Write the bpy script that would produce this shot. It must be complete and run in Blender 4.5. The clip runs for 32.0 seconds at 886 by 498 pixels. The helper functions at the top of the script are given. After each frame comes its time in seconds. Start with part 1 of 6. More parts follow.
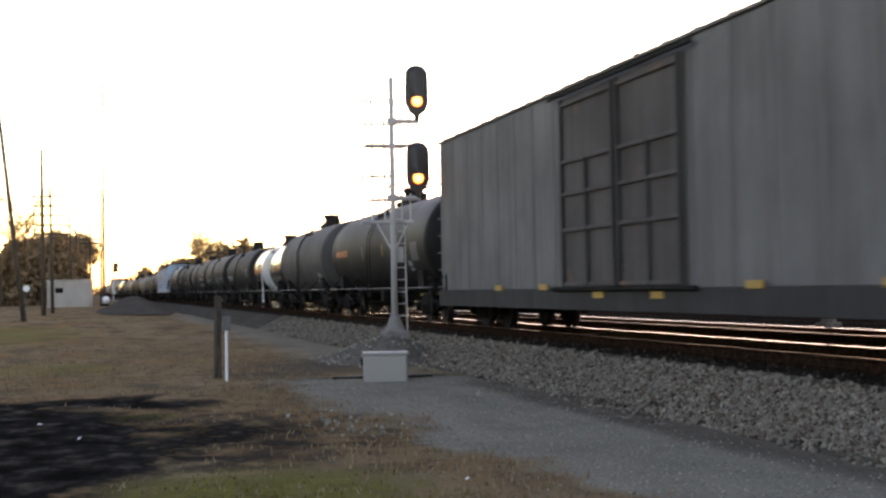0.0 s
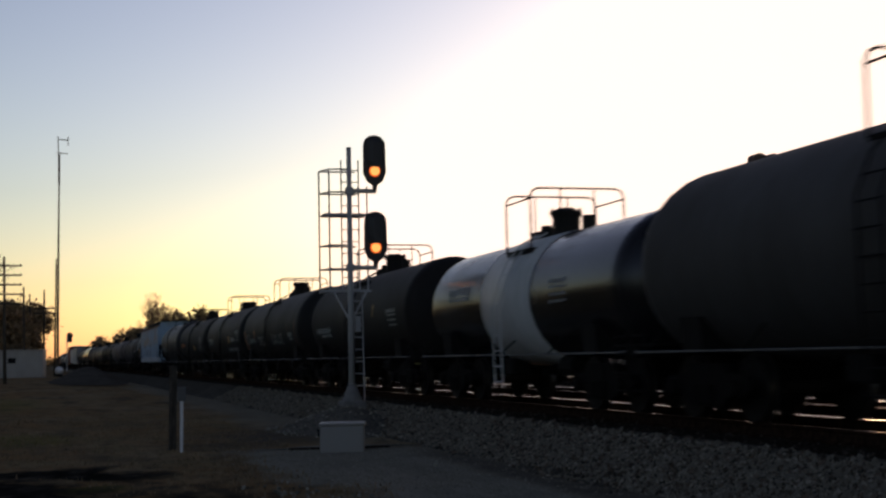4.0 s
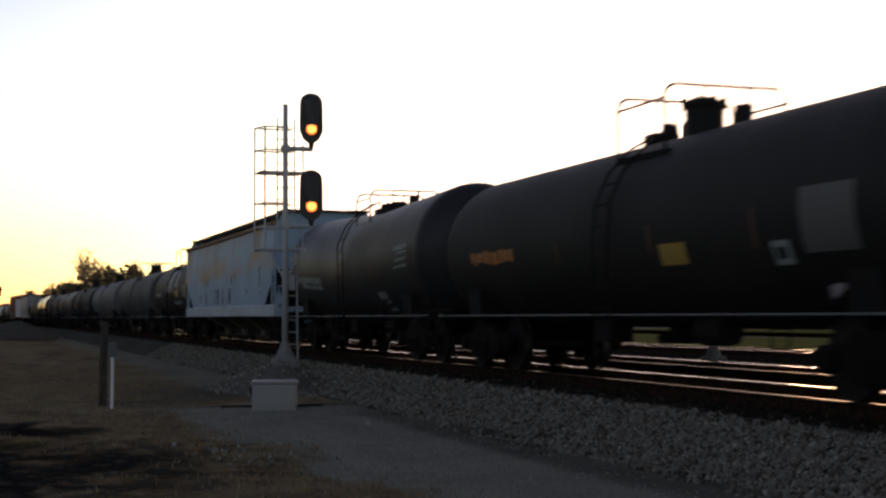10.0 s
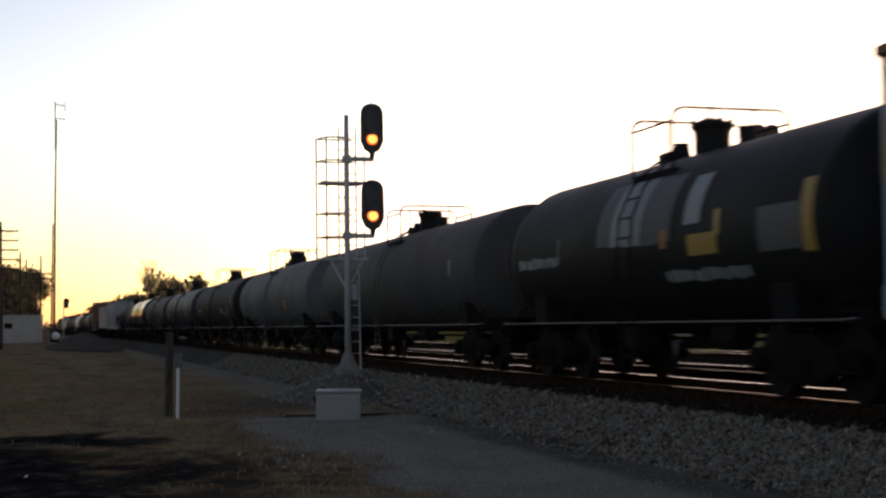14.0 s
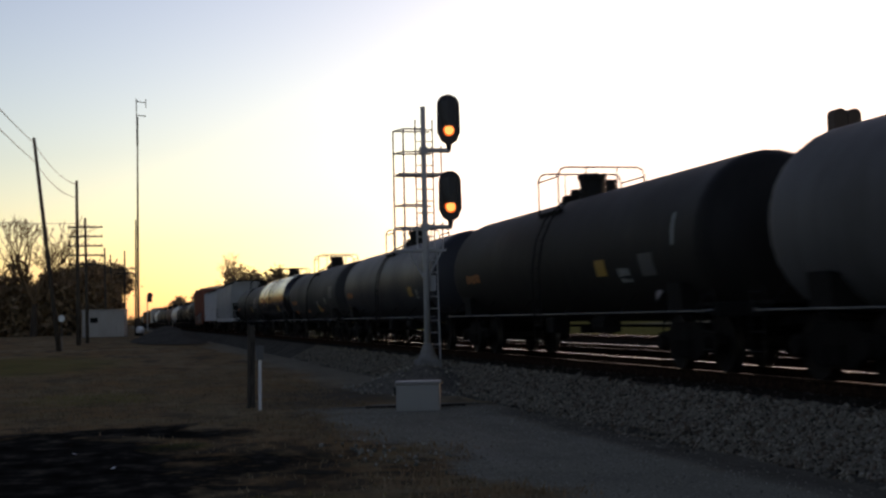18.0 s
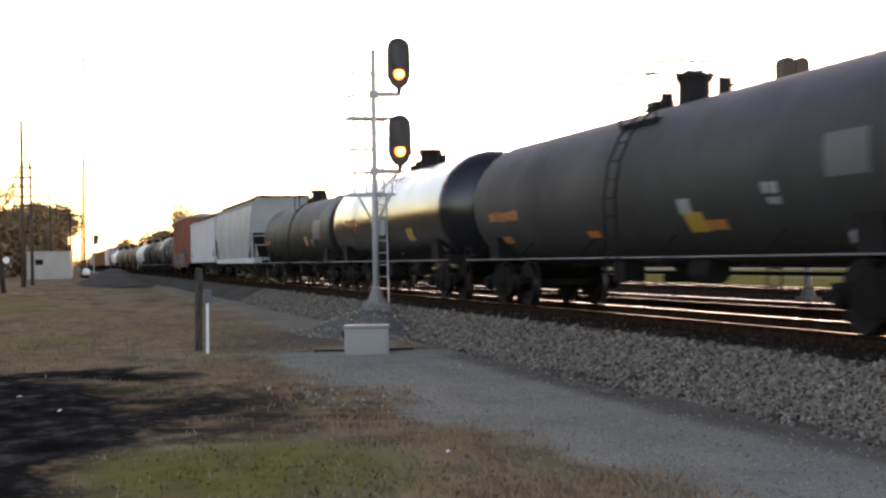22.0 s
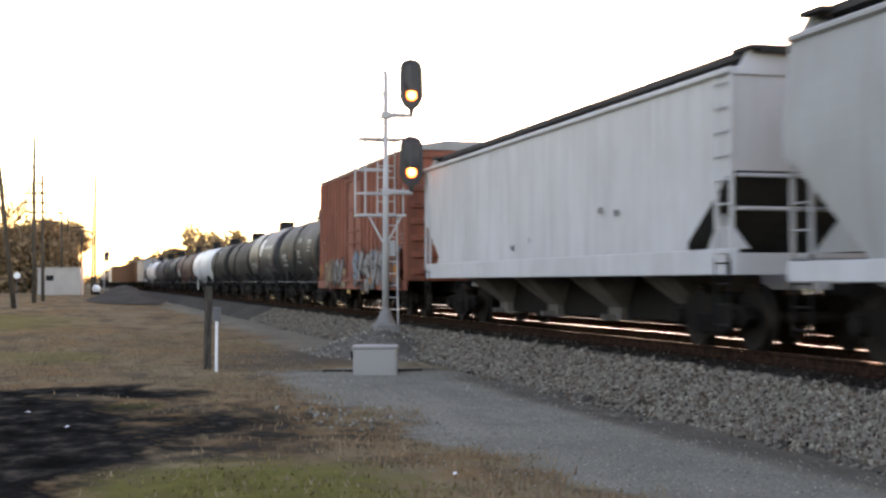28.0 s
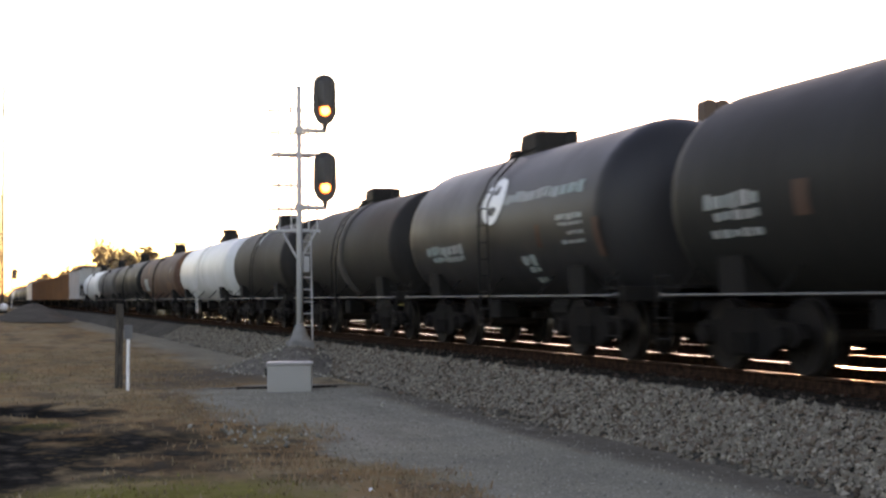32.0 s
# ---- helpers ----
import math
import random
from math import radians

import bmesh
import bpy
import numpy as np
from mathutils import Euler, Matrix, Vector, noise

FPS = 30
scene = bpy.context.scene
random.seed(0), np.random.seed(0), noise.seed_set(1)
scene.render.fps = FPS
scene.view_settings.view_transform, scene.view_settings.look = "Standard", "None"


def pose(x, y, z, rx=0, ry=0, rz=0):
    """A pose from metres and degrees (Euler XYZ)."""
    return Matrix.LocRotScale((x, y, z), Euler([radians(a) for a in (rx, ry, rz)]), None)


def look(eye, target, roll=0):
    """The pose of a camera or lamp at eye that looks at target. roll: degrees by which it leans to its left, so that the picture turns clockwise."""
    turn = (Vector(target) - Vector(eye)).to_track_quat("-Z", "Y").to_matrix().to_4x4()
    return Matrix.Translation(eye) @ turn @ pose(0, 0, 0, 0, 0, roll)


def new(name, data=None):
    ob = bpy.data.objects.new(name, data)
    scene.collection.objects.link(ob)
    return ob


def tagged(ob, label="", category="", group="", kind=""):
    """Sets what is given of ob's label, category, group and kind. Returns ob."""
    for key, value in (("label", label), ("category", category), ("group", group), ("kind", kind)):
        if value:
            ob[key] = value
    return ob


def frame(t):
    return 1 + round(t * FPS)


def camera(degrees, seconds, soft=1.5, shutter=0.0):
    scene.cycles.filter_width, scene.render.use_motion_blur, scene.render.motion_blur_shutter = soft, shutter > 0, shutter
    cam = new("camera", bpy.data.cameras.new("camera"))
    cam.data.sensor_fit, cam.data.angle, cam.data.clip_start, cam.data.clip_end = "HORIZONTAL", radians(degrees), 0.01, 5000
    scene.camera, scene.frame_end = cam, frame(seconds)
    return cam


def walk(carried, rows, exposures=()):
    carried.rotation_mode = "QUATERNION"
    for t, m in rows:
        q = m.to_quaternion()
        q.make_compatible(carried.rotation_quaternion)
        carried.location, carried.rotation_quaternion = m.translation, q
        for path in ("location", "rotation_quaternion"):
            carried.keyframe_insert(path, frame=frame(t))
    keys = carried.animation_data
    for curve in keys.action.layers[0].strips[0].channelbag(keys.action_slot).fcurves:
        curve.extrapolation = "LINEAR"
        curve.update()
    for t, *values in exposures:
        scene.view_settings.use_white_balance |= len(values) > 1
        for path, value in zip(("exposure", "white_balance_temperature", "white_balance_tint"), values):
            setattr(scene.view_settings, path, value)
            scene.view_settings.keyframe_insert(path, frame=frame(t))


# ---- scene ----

# ---- camera ----
EYE = 1.7
cam = camera(36.2, 32.0, soft=2.5, shutter=0.5)

# seconds, yaw, pitch, roll of a camera held by hand at one spot
TURNS = [
    (0, -14.35, 1.62, 1.07), (0.5, -14.72, 1.86, 1.25), (1, -14.46, 2.27, 1.11), (1.5, -14.49, 3.29, 0.63), (2, -15.04, 3.41, 1.18),
    (2.5, -16.25, 4.18, 1.44), (3, -16.41, 4.50, 1.23), (3.5, -16.46, 4.63, 1.21), (4, -16.20, 4.52, 1.15), (4.5, -14.91, 4.21, 0.98),
    (6.5, -15.53, 3.51, 0.75), (7, -15.56, 3.77, 0.90), (7.5, -15.92, 3.36, 0.89), (8, -15.52, 3.18, 1.77), (8.5, -17.29, 3.55, 0.37),
    (9, -18.13, 4.84, 1.72), (9.5, -18.10, 3.33, 1.12), (10, -18.91, 2.82, 0.24), (10.5, -18.92, 1.86, 0.20), (11, -18.01, 1.77, 0.64),
    (11.5, -15.33, 2.22, 0.66), (12, -16.05, 2.67, 0.60), (12.5, -15.08, 2.92, 0.72), (13, -15.80, 2.97, 0.85), (13.5, -16.13, 2.74, 0.54),
    (14, -16.31, 3.20, 0.70), (14.5, -15.50, 2.93, 0.70), (16.5, -13.71, 2.72, 1.49), (17, -13.21, 2.92, 2.10), (17.5, -13.67, 2.79, 1.29),
    (18, -13.00, 2.86, 1.26), (18.5, -13.79, 1.25, 1.02), (19, -14.29, 0.25, 1.00), (19.5, -15.07, 1.73, 0.59), (20, -15.34, 2.17, 0.65),
    (20.5, -14.96, 1.49, 0.69), (21, -14.92, 2.54, 0.51), (21.5, -15.27, 1.47, 0.76), (22, -15.11, 0.48, 0.84), (22.5, -14.46, 1.23, 0.20),
    (23, -14.65, 1.25, 0.34), (23.5, -15.07, 1.16, 0.57), (24, -14.80, 1.45, 0.77), (24.5, -14.55, 1.33, 0.80), (25, -14.91, 1.78, 0.73),
    (25.5, -15.16, 2.16, 0.66), (27.5, -15.66, 1.02, 0.70), (28, -14.69, 1.39, 0.03), (28.5, -14.79, 1.93, -0.33), (29, -15.29, 1.71, -0.23),
    (29.5, -15.91, 2.46, 0.25), (30, -16.74, 2.41, 0.60), (30.5, -16.71, 1.67, 0.76), (31, -17.03, 1.49, 0.72), (31.5, -18.13, 1.63, -0.23),
    (32, -18.31, 2.02, 0.48),
]


def held(yaw, pitch, roll):
    return pose(0, 0, EYE, 90 + pitch, 0, yaw) @ pose(0, 0, 0, 0, 0, -roll)


# seconds, stops: the clip's camera meters the sky and the train in turn
STOPS = [(0, 2.4), (1, 1.95), (1.5, 0.7), (2, 0.1), (3, -0.38), (4, -0.36), (7, -0.28), (8, -0.22), (9, -0.3), (9.5, 0.0), (10, 0.44), (10.5, 1.9), (11, 2.55), (12, 2.0), (12.5, 1.1),
         (13, 0.8), (14, 0.45), (17, -0.35), (18, 0.0), (18.5, 1.2), (19, 2.85), (20, 1.58), (21, 0.85), (22, 2.48), (23, 2.85), (24, 2.7), (25, 2.02), (27.5, 3.05), (28, 2.9), (29, 2.65), (30, 2.5), (32, 2.5)]
EXPOSURES = [(t, e, (7900 if 6 < t < 10 else 8800 if t > 29 else 8350) + 2000 * min(1.0, max(0.0, (e + 0.2) / 1.2)), 32 + 3 * min(1.0, max(0.0, (e + 0.2) / 1.2))) for t, e in STOPS]

walk(cam, [(t, held(a, b, c)) for t, a, b, c in TURNS], EXPOSURES)

# ---- world and light ----
SUN_AZ = 38.0     # degrees east of the track's direction
world = bpy.data.worlds.new("dusk_sky")
scene.world = world
world.use_nodes = True
wn, wl = world.node_tree.nodes, world.node_tree.links
wn.clear()
sky = wn.new("ShaderNodeTexSky")
sky.sky_type = "NISHITA"
sky.sun_disc = False
sky.sun_elevation = radians(5.4)
sky.sun_rotation = radians(SUN_AZ)
sky.air_density, sky.dust_density, sky.ozone_density = 1.05, 0.8, 3.0
bg = wn.new("ShaderNodeBackground")
bg.inputs["Strength"].default_value = 0.15
wo = wn.new("ShaderNodeOutputWorld")
hue = wn.new("ShaderNodeHueSaturation")
hue.inputs["Saturation"].default_value = 0.72
gam = wn.new("ShaderNodeGamma")
gam.inputs["Gamma"].default_value = 1.6
wl.new(sky.outputs[0], hue.inputs["Color"])
wl.new(hue.outputs[0], gam.inputs["Color"])
cap = wn.new("ShaderNodeVectorMath")      # upper limit on the brightest part of the sky
cap.operation = "MINIMUM"
cap.inputs[1].default_value = (11.0, 10.5, 9.8)
wl.new(gam.outputs[0], cap.inputs[0])
wl.new(cap.outputs[0], bg.inputs["Color"])
wl.new(bg.outputs[0], wo.inputs["Surface"])

sun = new("sun", bpy.data.lights.new("sun", "SUN"))
sun.data.energy, sun.data.angle, sun.data.color = 0.5, radians(10), (1.0, 0.72, 0.45)
sun.matrix_world = look((0, 0, 0), (-math.sin(radians(SUN_AZ)), -math.cos(radians(SUN_AZ)), -0.08))


# ---- materials ----
def mat(name, rough=0.8, metal=0.0):
    m = bpy.data.materials.new(name)
    m.use_nodes = True
    b = m.node_tree.nodes["Principled BSDF"]
    b.inputs["Roughness"].default_value, b.inputs["Metallic"].default_value = rough, metal
    if rough >= 0.85:
        b.inputs["Specular IOR Level"].default_value = 0.0
    return m, m.node_tree.nodes, m.node_tree.links, b


def ramp(n, l, src, stops):
    r = n.new("ShaderNodeValToRGB")
    els = r.color_ramp.elements
    while len(els) < len(stops):
        els.new(0.5)
    for e, (p, c) in zip(els, stops):
        e.position, e.color = p, (*c, 1) if len(c) == 3 else c
    l.new(src, r.inputs[0])
    return r.outputs[0]


def noise_tex(n, l, vec, scale, detail=6.0, rough=0.6, stretch=None):
    t = n.new("ShaderNodeTexNoise")
    t.inputs["Scale"].default_value, t.inputs["Detail"].default_value, t.inputs["Roughness"].default_value = scale, detail, rough
    if stretch:
        mp = n.new("ShaderNodeMapping")
        mp.inputs["Scale"].default_value = stretch
        l.new(vec, mp.inputs[0])
        vec = mp.outputs[0]
    l.new(vec, t.inputs["Vector"])
    return t.outputs["Fac"]


def mixc(n, l, fac, a, b):
    m = n.new("ShaderNodeMix")
    m.data_type = "RGBA"
    for sock, v in ((m.inputs[0], fac), (m.inputs[6], a), (m.inputs[7], b)):
        if hasattr(v, "links"):
            l.new(v, sock)
        elif isinstance(v, (int, float)):
            sock.default_value = v
        else:
            sock.default_value = (*v, 1)
    return m.outputs[2]


def bump(n, l, b, height, strength, dist=0.02):
    bp = n.new("ShaderNodeBump")
    bp.inputs["Strength"].default_value, bp.inputs["Distance"].default_value = strength, dist
    l.new(height, bp.inputs["Height"])
    l.new(bp.outputs[0], b.inputs["Normal"])


def flank_rust(n, l, tc, vec, c):
    """Tan blotches halfway up the flanks and drips under the top chord; the car's ends stay clean."""
    sx, nx = n.new("ShaderNodeSeparateXYZ"), n.new("ShaderNodeSeparateXYZ")
    l.new(tc.outputs["Object"], sx.inputs[0])
    l.new(tc.outputs["Normal"], nx.inputs[0])
    side = n.new("ShaderNodeMath")
    side.operation = "ABSOLUTE"
    l.new(nx.outputs[0], side.inputs[0])
    flank = ramp(n, l, side.outputs[0], [(0.7, (0, 0, 0)), (0.8, (1, 1, 1))])
    for scale, stretch, heights, cut, colour in ((0.62, (1, 0.62, 1.5), ((0.3, -0.3), (0.52, 0.03), (0.66, 0.03), (0.85, -0.14), (1.0, -0.3)), (0.42, 0.66), (0.40, 0.235, 0.095)),
                                                 (0.9, (1, 1.1, 0.28), ((0.45, -0.3), (0.7, -0.09), (0.9, 0.03), (1.0, 0.1)), (0.46, 0.7), (0.34, 0.2, 0.115))):
        f = noise_tex(n, l, vec, scale, 6, 0.62, stretch)
        z = n.new("ShaderNodeMapRange")
        z.inputs["From Min"].default_value, z.inputs["From Max"].default_value = 1.0, 3.8
        l.new(sx.outputs[2], z.inputs["Value"])
        h = ramp(n, l, z.outputs[0], [(p, (q + 0.5,) * 3) for p, q in heights])
        ad = n.new("ShaderNodeMath")
        l.new(f, ad.inputs[0])
        l.new(h, ad.inputs[1])
        sub = n.new("ShaderNodeMath")
        sub.operation = "SUBTRACT"
        sub.inputs[1].default_value = 0.5
        l.new(ad.outputs[0], sub.inputs[0])
        k = n.new("ShaderNodeMath")
        k.operation = "MULTIPLY"
        l.new(ramp(n, l, sub.outputs[0], [(cut[0], (0, 0, 0)), (cut[1], (0.9, 0.9, 0.9))]), k.inputs[0])
        l.new(flank, k.inputs[1])
        c = mixc(n, l, k.outputs[0], c, colour)
    return c


def paint(name, colour, rough=0.4, dirt=0.5, dirt_colour=(0.10, 0.085, 0.07), rust=0.0, streak=0.4, spec=0.5, high=False):
    """Weathered railway paint: road dirt, vertical streaks, rust in patches."""
    m, n, l, b = mat(name, rough)
    b.inputs["Specular IOR Level"].default_value = spec
    tc = n.new("ShaderNodeTexCoord")
    oi = n.new("ShaderNodeObjectInfo")
    off = n.new("ShaderNodeVectorMath")
    off.operation = "ADD"
    l.new(tc.outputs["Object"], off.inputs[0])
    sc = n.new("ShaderNodeVectorMath")
    sc.operation = "SCALE"
    comb = n.new("ShaderNodeCombineXYZ")
    l.new(oi.outputs["Random"], comb.inputs[1])
    l.new(comb.outputs[0], sc.inputs[0])
    sc.inputs["Scale"].default_value = 57.0
    l.new(sc.outputs[0], off.inputs[1])
    vec = off.outputs[0]
    big = noise_tex(n, l, vec, 0.55, 4)
    st = noise_tex(n, l, vec, 1.0, 5, 0.65, (2.0, 3.2, 0.22))
    fine = noise_tex(n, l, vec, 14.0, 4)
    c = mixc(n, l, ramp(n, l, st, [(0.45, (0, 0, 0)), (0.75, (streak, streak, streak))]), colour, dirt_colour)
    c = mixc(n, l, ramp(n, l, big, [(0.4, (0, 0, 0)), (0.75, (dirt, dirt, dirt))]), c, dirt_colour)
    if rust:
        rp = noise_tex(n, l, vec, 0.8, 8, 0.7, (1, 0.7, 1.3))
        if high:
            c = flank_rust(n, l, tc, vec, c)
        else:
            c = mixc(n, l, ramp(n, l, rp, [(0.62 - 0.2 * rust, (0, 0, 0)), (0.76 - 0.12 * rust, (0.8, 0.8, 0.8))]), c, (0.27, 0.115, 0.05))
    l.new(c, b.inputs["Base Color"])
    rr = n.new("ShaderNodeMapRange")
    rr.inputs["To Min"].default_value, rr.inputs["To Max"].default_value = max(rough - 0.12, 0.05), min(rough + 0.22, 1)
    l.new(big, rr.inputs["Value"])
    l.new(rr.outputs[0], b.inputs["Roughness"])
    bump(n, l, b, fine, 0.12, 0.004)
    return m


def grainy(name, stops, scale, rough=0.9, bstr=0.6, bdist=0.03, scale2=None, stretch=None):
    m, n, l, b = mat(name, rough)
    tc = n.new("ShaderNodeTexCoord")
    f = noise_tex(n, l, tc.outputs["Object"], scale, 8, 0.65, stretch)
    c = ramp(n, l, f, stops)
    if scale2:
        g = noise_tex(n, l, tc.outputs["Object"], scale2, 3)
        c = mixc(n, l, ramp(n, l, g, [(0.35, (0, 0, 0)), (0.7, (0.45, 0.45, 0.45))]), c, tuple(v * 0.45 for v in stops[0][1]))
    l.new(c, b.inputs["Base Color"])
    bump(n, l, b, f, bstr, bdist)
    return m


def glow(name, colour, power):
    m, n, l, b = mat(name, 0.3)
    b.inputs["Base Color"].default_value = (*colour, 1)
    b.inputs["Emission Color"].default_value = (*colour, 1)
    b.inputs["Emission Strength"].default_value = power
    return m


def stones_mat(name, lo, hi, third=None):
    m, n, l, b = mat(name, 0.9)
    g = n.new("ShaderNodeNewGeometry")
    mid = tuple((a + d) / 2 for a, d in zip(lo, hi))
    c = ramp(n, l, g.outputs["Random Per Island"], [(0.0, lo), (0.55, mid), (1.0, hi)] if third is None else [(0.0, lo), (0.3, third), (0.34, mid), (0.8, mid), (1.0, hi)])
    l.new(c, b.inputs["Base Color"])
    return m


def ground_mat():
    """Dormant grass, crushed-stone drive, mud, black cinders and green turf, by the sheet's own zone attributes."""
    m, n, l, b = mat("ground_soil", 0.95)
    tc = n.new("ShaderNodeTexCoord")
    vec = tc.outputs["Object"]
    far = noise_tex(n, l, vec, 0.22, 5, 0.62, (1.0, 0.5, 1.0))
    n1, n2, n3 = noise_tex(n, l, vec, 0.8, 7, 0.62), noise_tex(n, l, vec, 9.0, 6, 0.7), noise_tex(n, l, vec, 38.0, 4, 0.7)
    n5 = noise_tex(n, l, vec, 2.1, 6, 0.68, (1.0, 0.7, 1.0))
    olive = noise_tex(n, l, vec, 0.5, 5, 0.6)
    straw = ramp(n, l, n2, [(0.3, (0.135, 0.098, 0.056)), (0.5, (0.19, 0.138, 0.078)), (0.72, (0.25, 0.186, 0.11))])
    straw = mixc(n, l, ramp(n, l, n1, [(0.44, (0, 0, 0)), (0.54, (0.95, 0.95, 0.95))]), straw, (0.195, 0.118, 0.06))
    straw = mixc(n, l, ramp(n, l, far, [(0.45, (0, 0, 0)), (0.6, (0.8, 0.8, 0.8))]), straw, (0.245, 0.186, 0.113))
    straw = mixc(n, l, ramp(n, l, n5, [(0.5, (0, 0, 0)), (0.62, (0.8, 0.8, 0.8))]), straw, (0.075, 0.06, 0.043))
    straw = mixc(n, l, ramp(n, l, olive, [(0.54, (0, 0, 0)), (0.7, (0.55, 0.55, 0.55))]), straw, (0.11, 0.103, 0.05))
    tract = noise_tex(n, l, vec, 0.75, 5, 0.6, (1.0, 0.3, 1.0))
    straw = mixc(n, l, ramp(n, l, tract, [(0.5, (0, 0, 0)), (0.62, (0.75, 0.75, 0.75))]), straw, (0.085, 0.068, 0.048))
    tan = noise_tex(n, l, vec, 0.55, 5, 0.6, (1.3, 0.3, 1.0))
    straw = mixc(n, l, ramp(n, l, tan, [(0.52, (0, 0, 0)), (0.64, (0.7, 0.7, 0.7))]), straw, (0.225, 0.138, 0.07))
    n6 = noise_tex(n, l, vec, 26.0, 5, 0.75)
    gravel = ramp(n, l, n6, [(0.3, (0.106, 0.101, 0.079)), (0.5, (0.2, 0.188, 0.144)), (0.7, (0.305, 0.286, 0.219))])
    gravel = mixc(n, l, ramp(n, l, n1, [(0.44, (0, 0, 0)), (0.7, (0.5, 0.5, 0.5))]), gravel, (0.10, 0.093, 0.079))
    ruts = noise_tex(n, l, vec, 0.9, 5, 0.6, (2.2, 0.22, 1.0))
    gravel = mixc(n, l, ramp(n, l, ruts, [(0.5, (0, 0, 0)), (0.7, (0.5, 0.5, 0.5))]), gravel, (0.26, 0.239, 0.193))
    gravel = mixc(n, l, ramp(n, l, n3, [(0.66, (0, 0, 0)), (0.74, (0.3, 0.3, 0.3))]), gravel, (0.05, 0.045, 0.04))
    mud = ramp(n, l, n5, [(0.35, (0.06, 0.048, 0.037)), (0.6, (0.105, 0.088, 0.069)), (0.75, (0.15, 0.13, 0.105))])
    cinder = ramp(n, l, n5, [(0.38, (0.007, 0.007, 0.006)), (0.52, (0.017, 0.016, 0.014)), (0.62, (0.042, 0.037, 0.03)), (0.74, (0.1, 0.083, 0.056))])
    turf = ramp(n, l, n5, [(0.3, (0.075, 0.064, 0.026)), (0.52, (0.125, 0.117, 0.036)), (0.72, (0.19, 0.148, 0.07))])
    col = straw
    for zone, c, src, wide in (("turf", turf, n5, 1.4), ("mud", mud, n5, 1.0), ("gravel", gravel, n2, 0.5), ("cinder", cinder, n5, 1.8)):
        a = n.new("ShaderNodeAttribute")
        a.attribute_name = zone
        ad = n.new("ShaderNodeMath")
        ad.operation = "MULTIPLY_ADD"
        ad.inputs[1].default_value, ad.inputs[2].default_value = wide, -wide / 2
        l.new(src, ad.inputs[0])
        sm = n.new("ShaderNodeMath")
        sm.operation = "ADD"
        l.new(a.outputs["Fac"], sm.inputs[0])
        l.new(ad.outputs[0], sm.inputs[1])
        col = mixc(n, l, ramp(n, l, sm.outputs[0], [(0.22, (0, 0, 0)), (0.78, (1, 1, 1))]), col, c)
    l.new(col, b.inputs["Base Color"])
    bump(n, l, b, n2, 0.35, 0.04)
    return m


M_GROUND = ground_mat()
M_BALLAST = grainy("ballast_bed", [(0.3, (0.032, 0.027, 0.022)), (0.5, (0.095, 0.084, 0.068)), (0.7, (0.165, 0.146, 0.118))], 16.0, 0.95, 1.0, 0.05, 0.6)
M_STONE = stones_mat("ballast_stone", (0.03, 0.026, 0.021), (0.29, 0.257, 0.203), (0.145, 0.105, 0.077))
M_DRIVESTONE = stones_mat("drive_stone", (0.11, 0.104, 0.083), (0.34, 0.32, 0.26))
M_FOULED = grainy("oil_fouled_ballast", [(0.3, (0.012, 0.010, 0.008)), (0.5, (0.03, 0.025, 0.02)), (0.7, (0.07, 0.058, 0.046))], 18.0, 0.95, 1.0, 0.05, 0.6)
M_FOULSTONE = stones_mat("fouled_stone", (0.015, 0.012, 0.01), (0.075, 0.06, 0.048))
M_LITTER = mat("paper_litter", 0.7)[0]
M_LITTER.node_tree.nodes["Principled BSDF"].inputs["Base Color"].default_value = (0.7, 0.7, 0.68, 1)
M_MOUND = grainy("earth_and_stone", [(0.3, (0.07, 0.062, 0.05)), (0.5, (0.145, 0.13, 0.106)), (0.7, (0.22, 0.198, 0.164))], 9.0, 0.95, 1.0, 0.06, 0.9)
M_TIE = grainy("creosoted_oak", [(0.35, (0.018, 0.013, 0.010)), (0.65, (0.05, 0.036, 0.027))], 6.0, 0.9, 0.5, 0.02, None, (0.6, 6, 6))
M_RAILSIDE = grainy("rusty_rail", [(0.35, (0.014, 0.008, 0.006)), (0.65, (0.042, 0.023, 0.015))], 9.0, 0.9, 0.3, 0.01)
# darker, rougher head for the nearer rail of each main track
M_RAILDULL = mat("dull_brown_rail_head", 0.4, 1.0)[0]
M_RAILDULL.node_tree.nodes["Principled BSDF"].inputs["Base Color"].default_value = (0.14, 0.10, 0.08, 1)
M_RAILTOP = mat("polished_rail_head", 0.2, 1.0)[0]
M_RAILTOP.node_tree.nodes["Principled BSDF"].inputs["Base Color"].default_value = (0.8, 0.82, 0.85, 1)
M_GALV = paint("aluminium_paint", (0.39, 0.387, 0.375), 0.6, 0.35, (0.25, 0.24, 0.22), 0.0, 0.3)
M_SIGBLACK = paint("black_signal_enamel", (0.018, 0.016, 0.015), 0.5, 0.3, (0.04, 0.036, 0.032))
M_SIGBROWN = paint("brown_signal_housing", (0.10, 0.065, 0.05), 0.6, 0.4, (0.05, 0.036, 0.03), 0.0, 0.4, 0.2)
M_LENS = glow("amber_lens", (1.0, 0.43, 0.12), 1.7)
M_LENSHALO = glow("amber_lens_halo", (1.0, 0.22, 0.025), 0.4)
M_LENSOFF = mat("dark_lens", 0.6)[0]
M_LENSOFF.node_tree.nodes["Principled BSDF"].inputs["Base Color"].default_value = (0.02, 0.02, 0.02, 1)
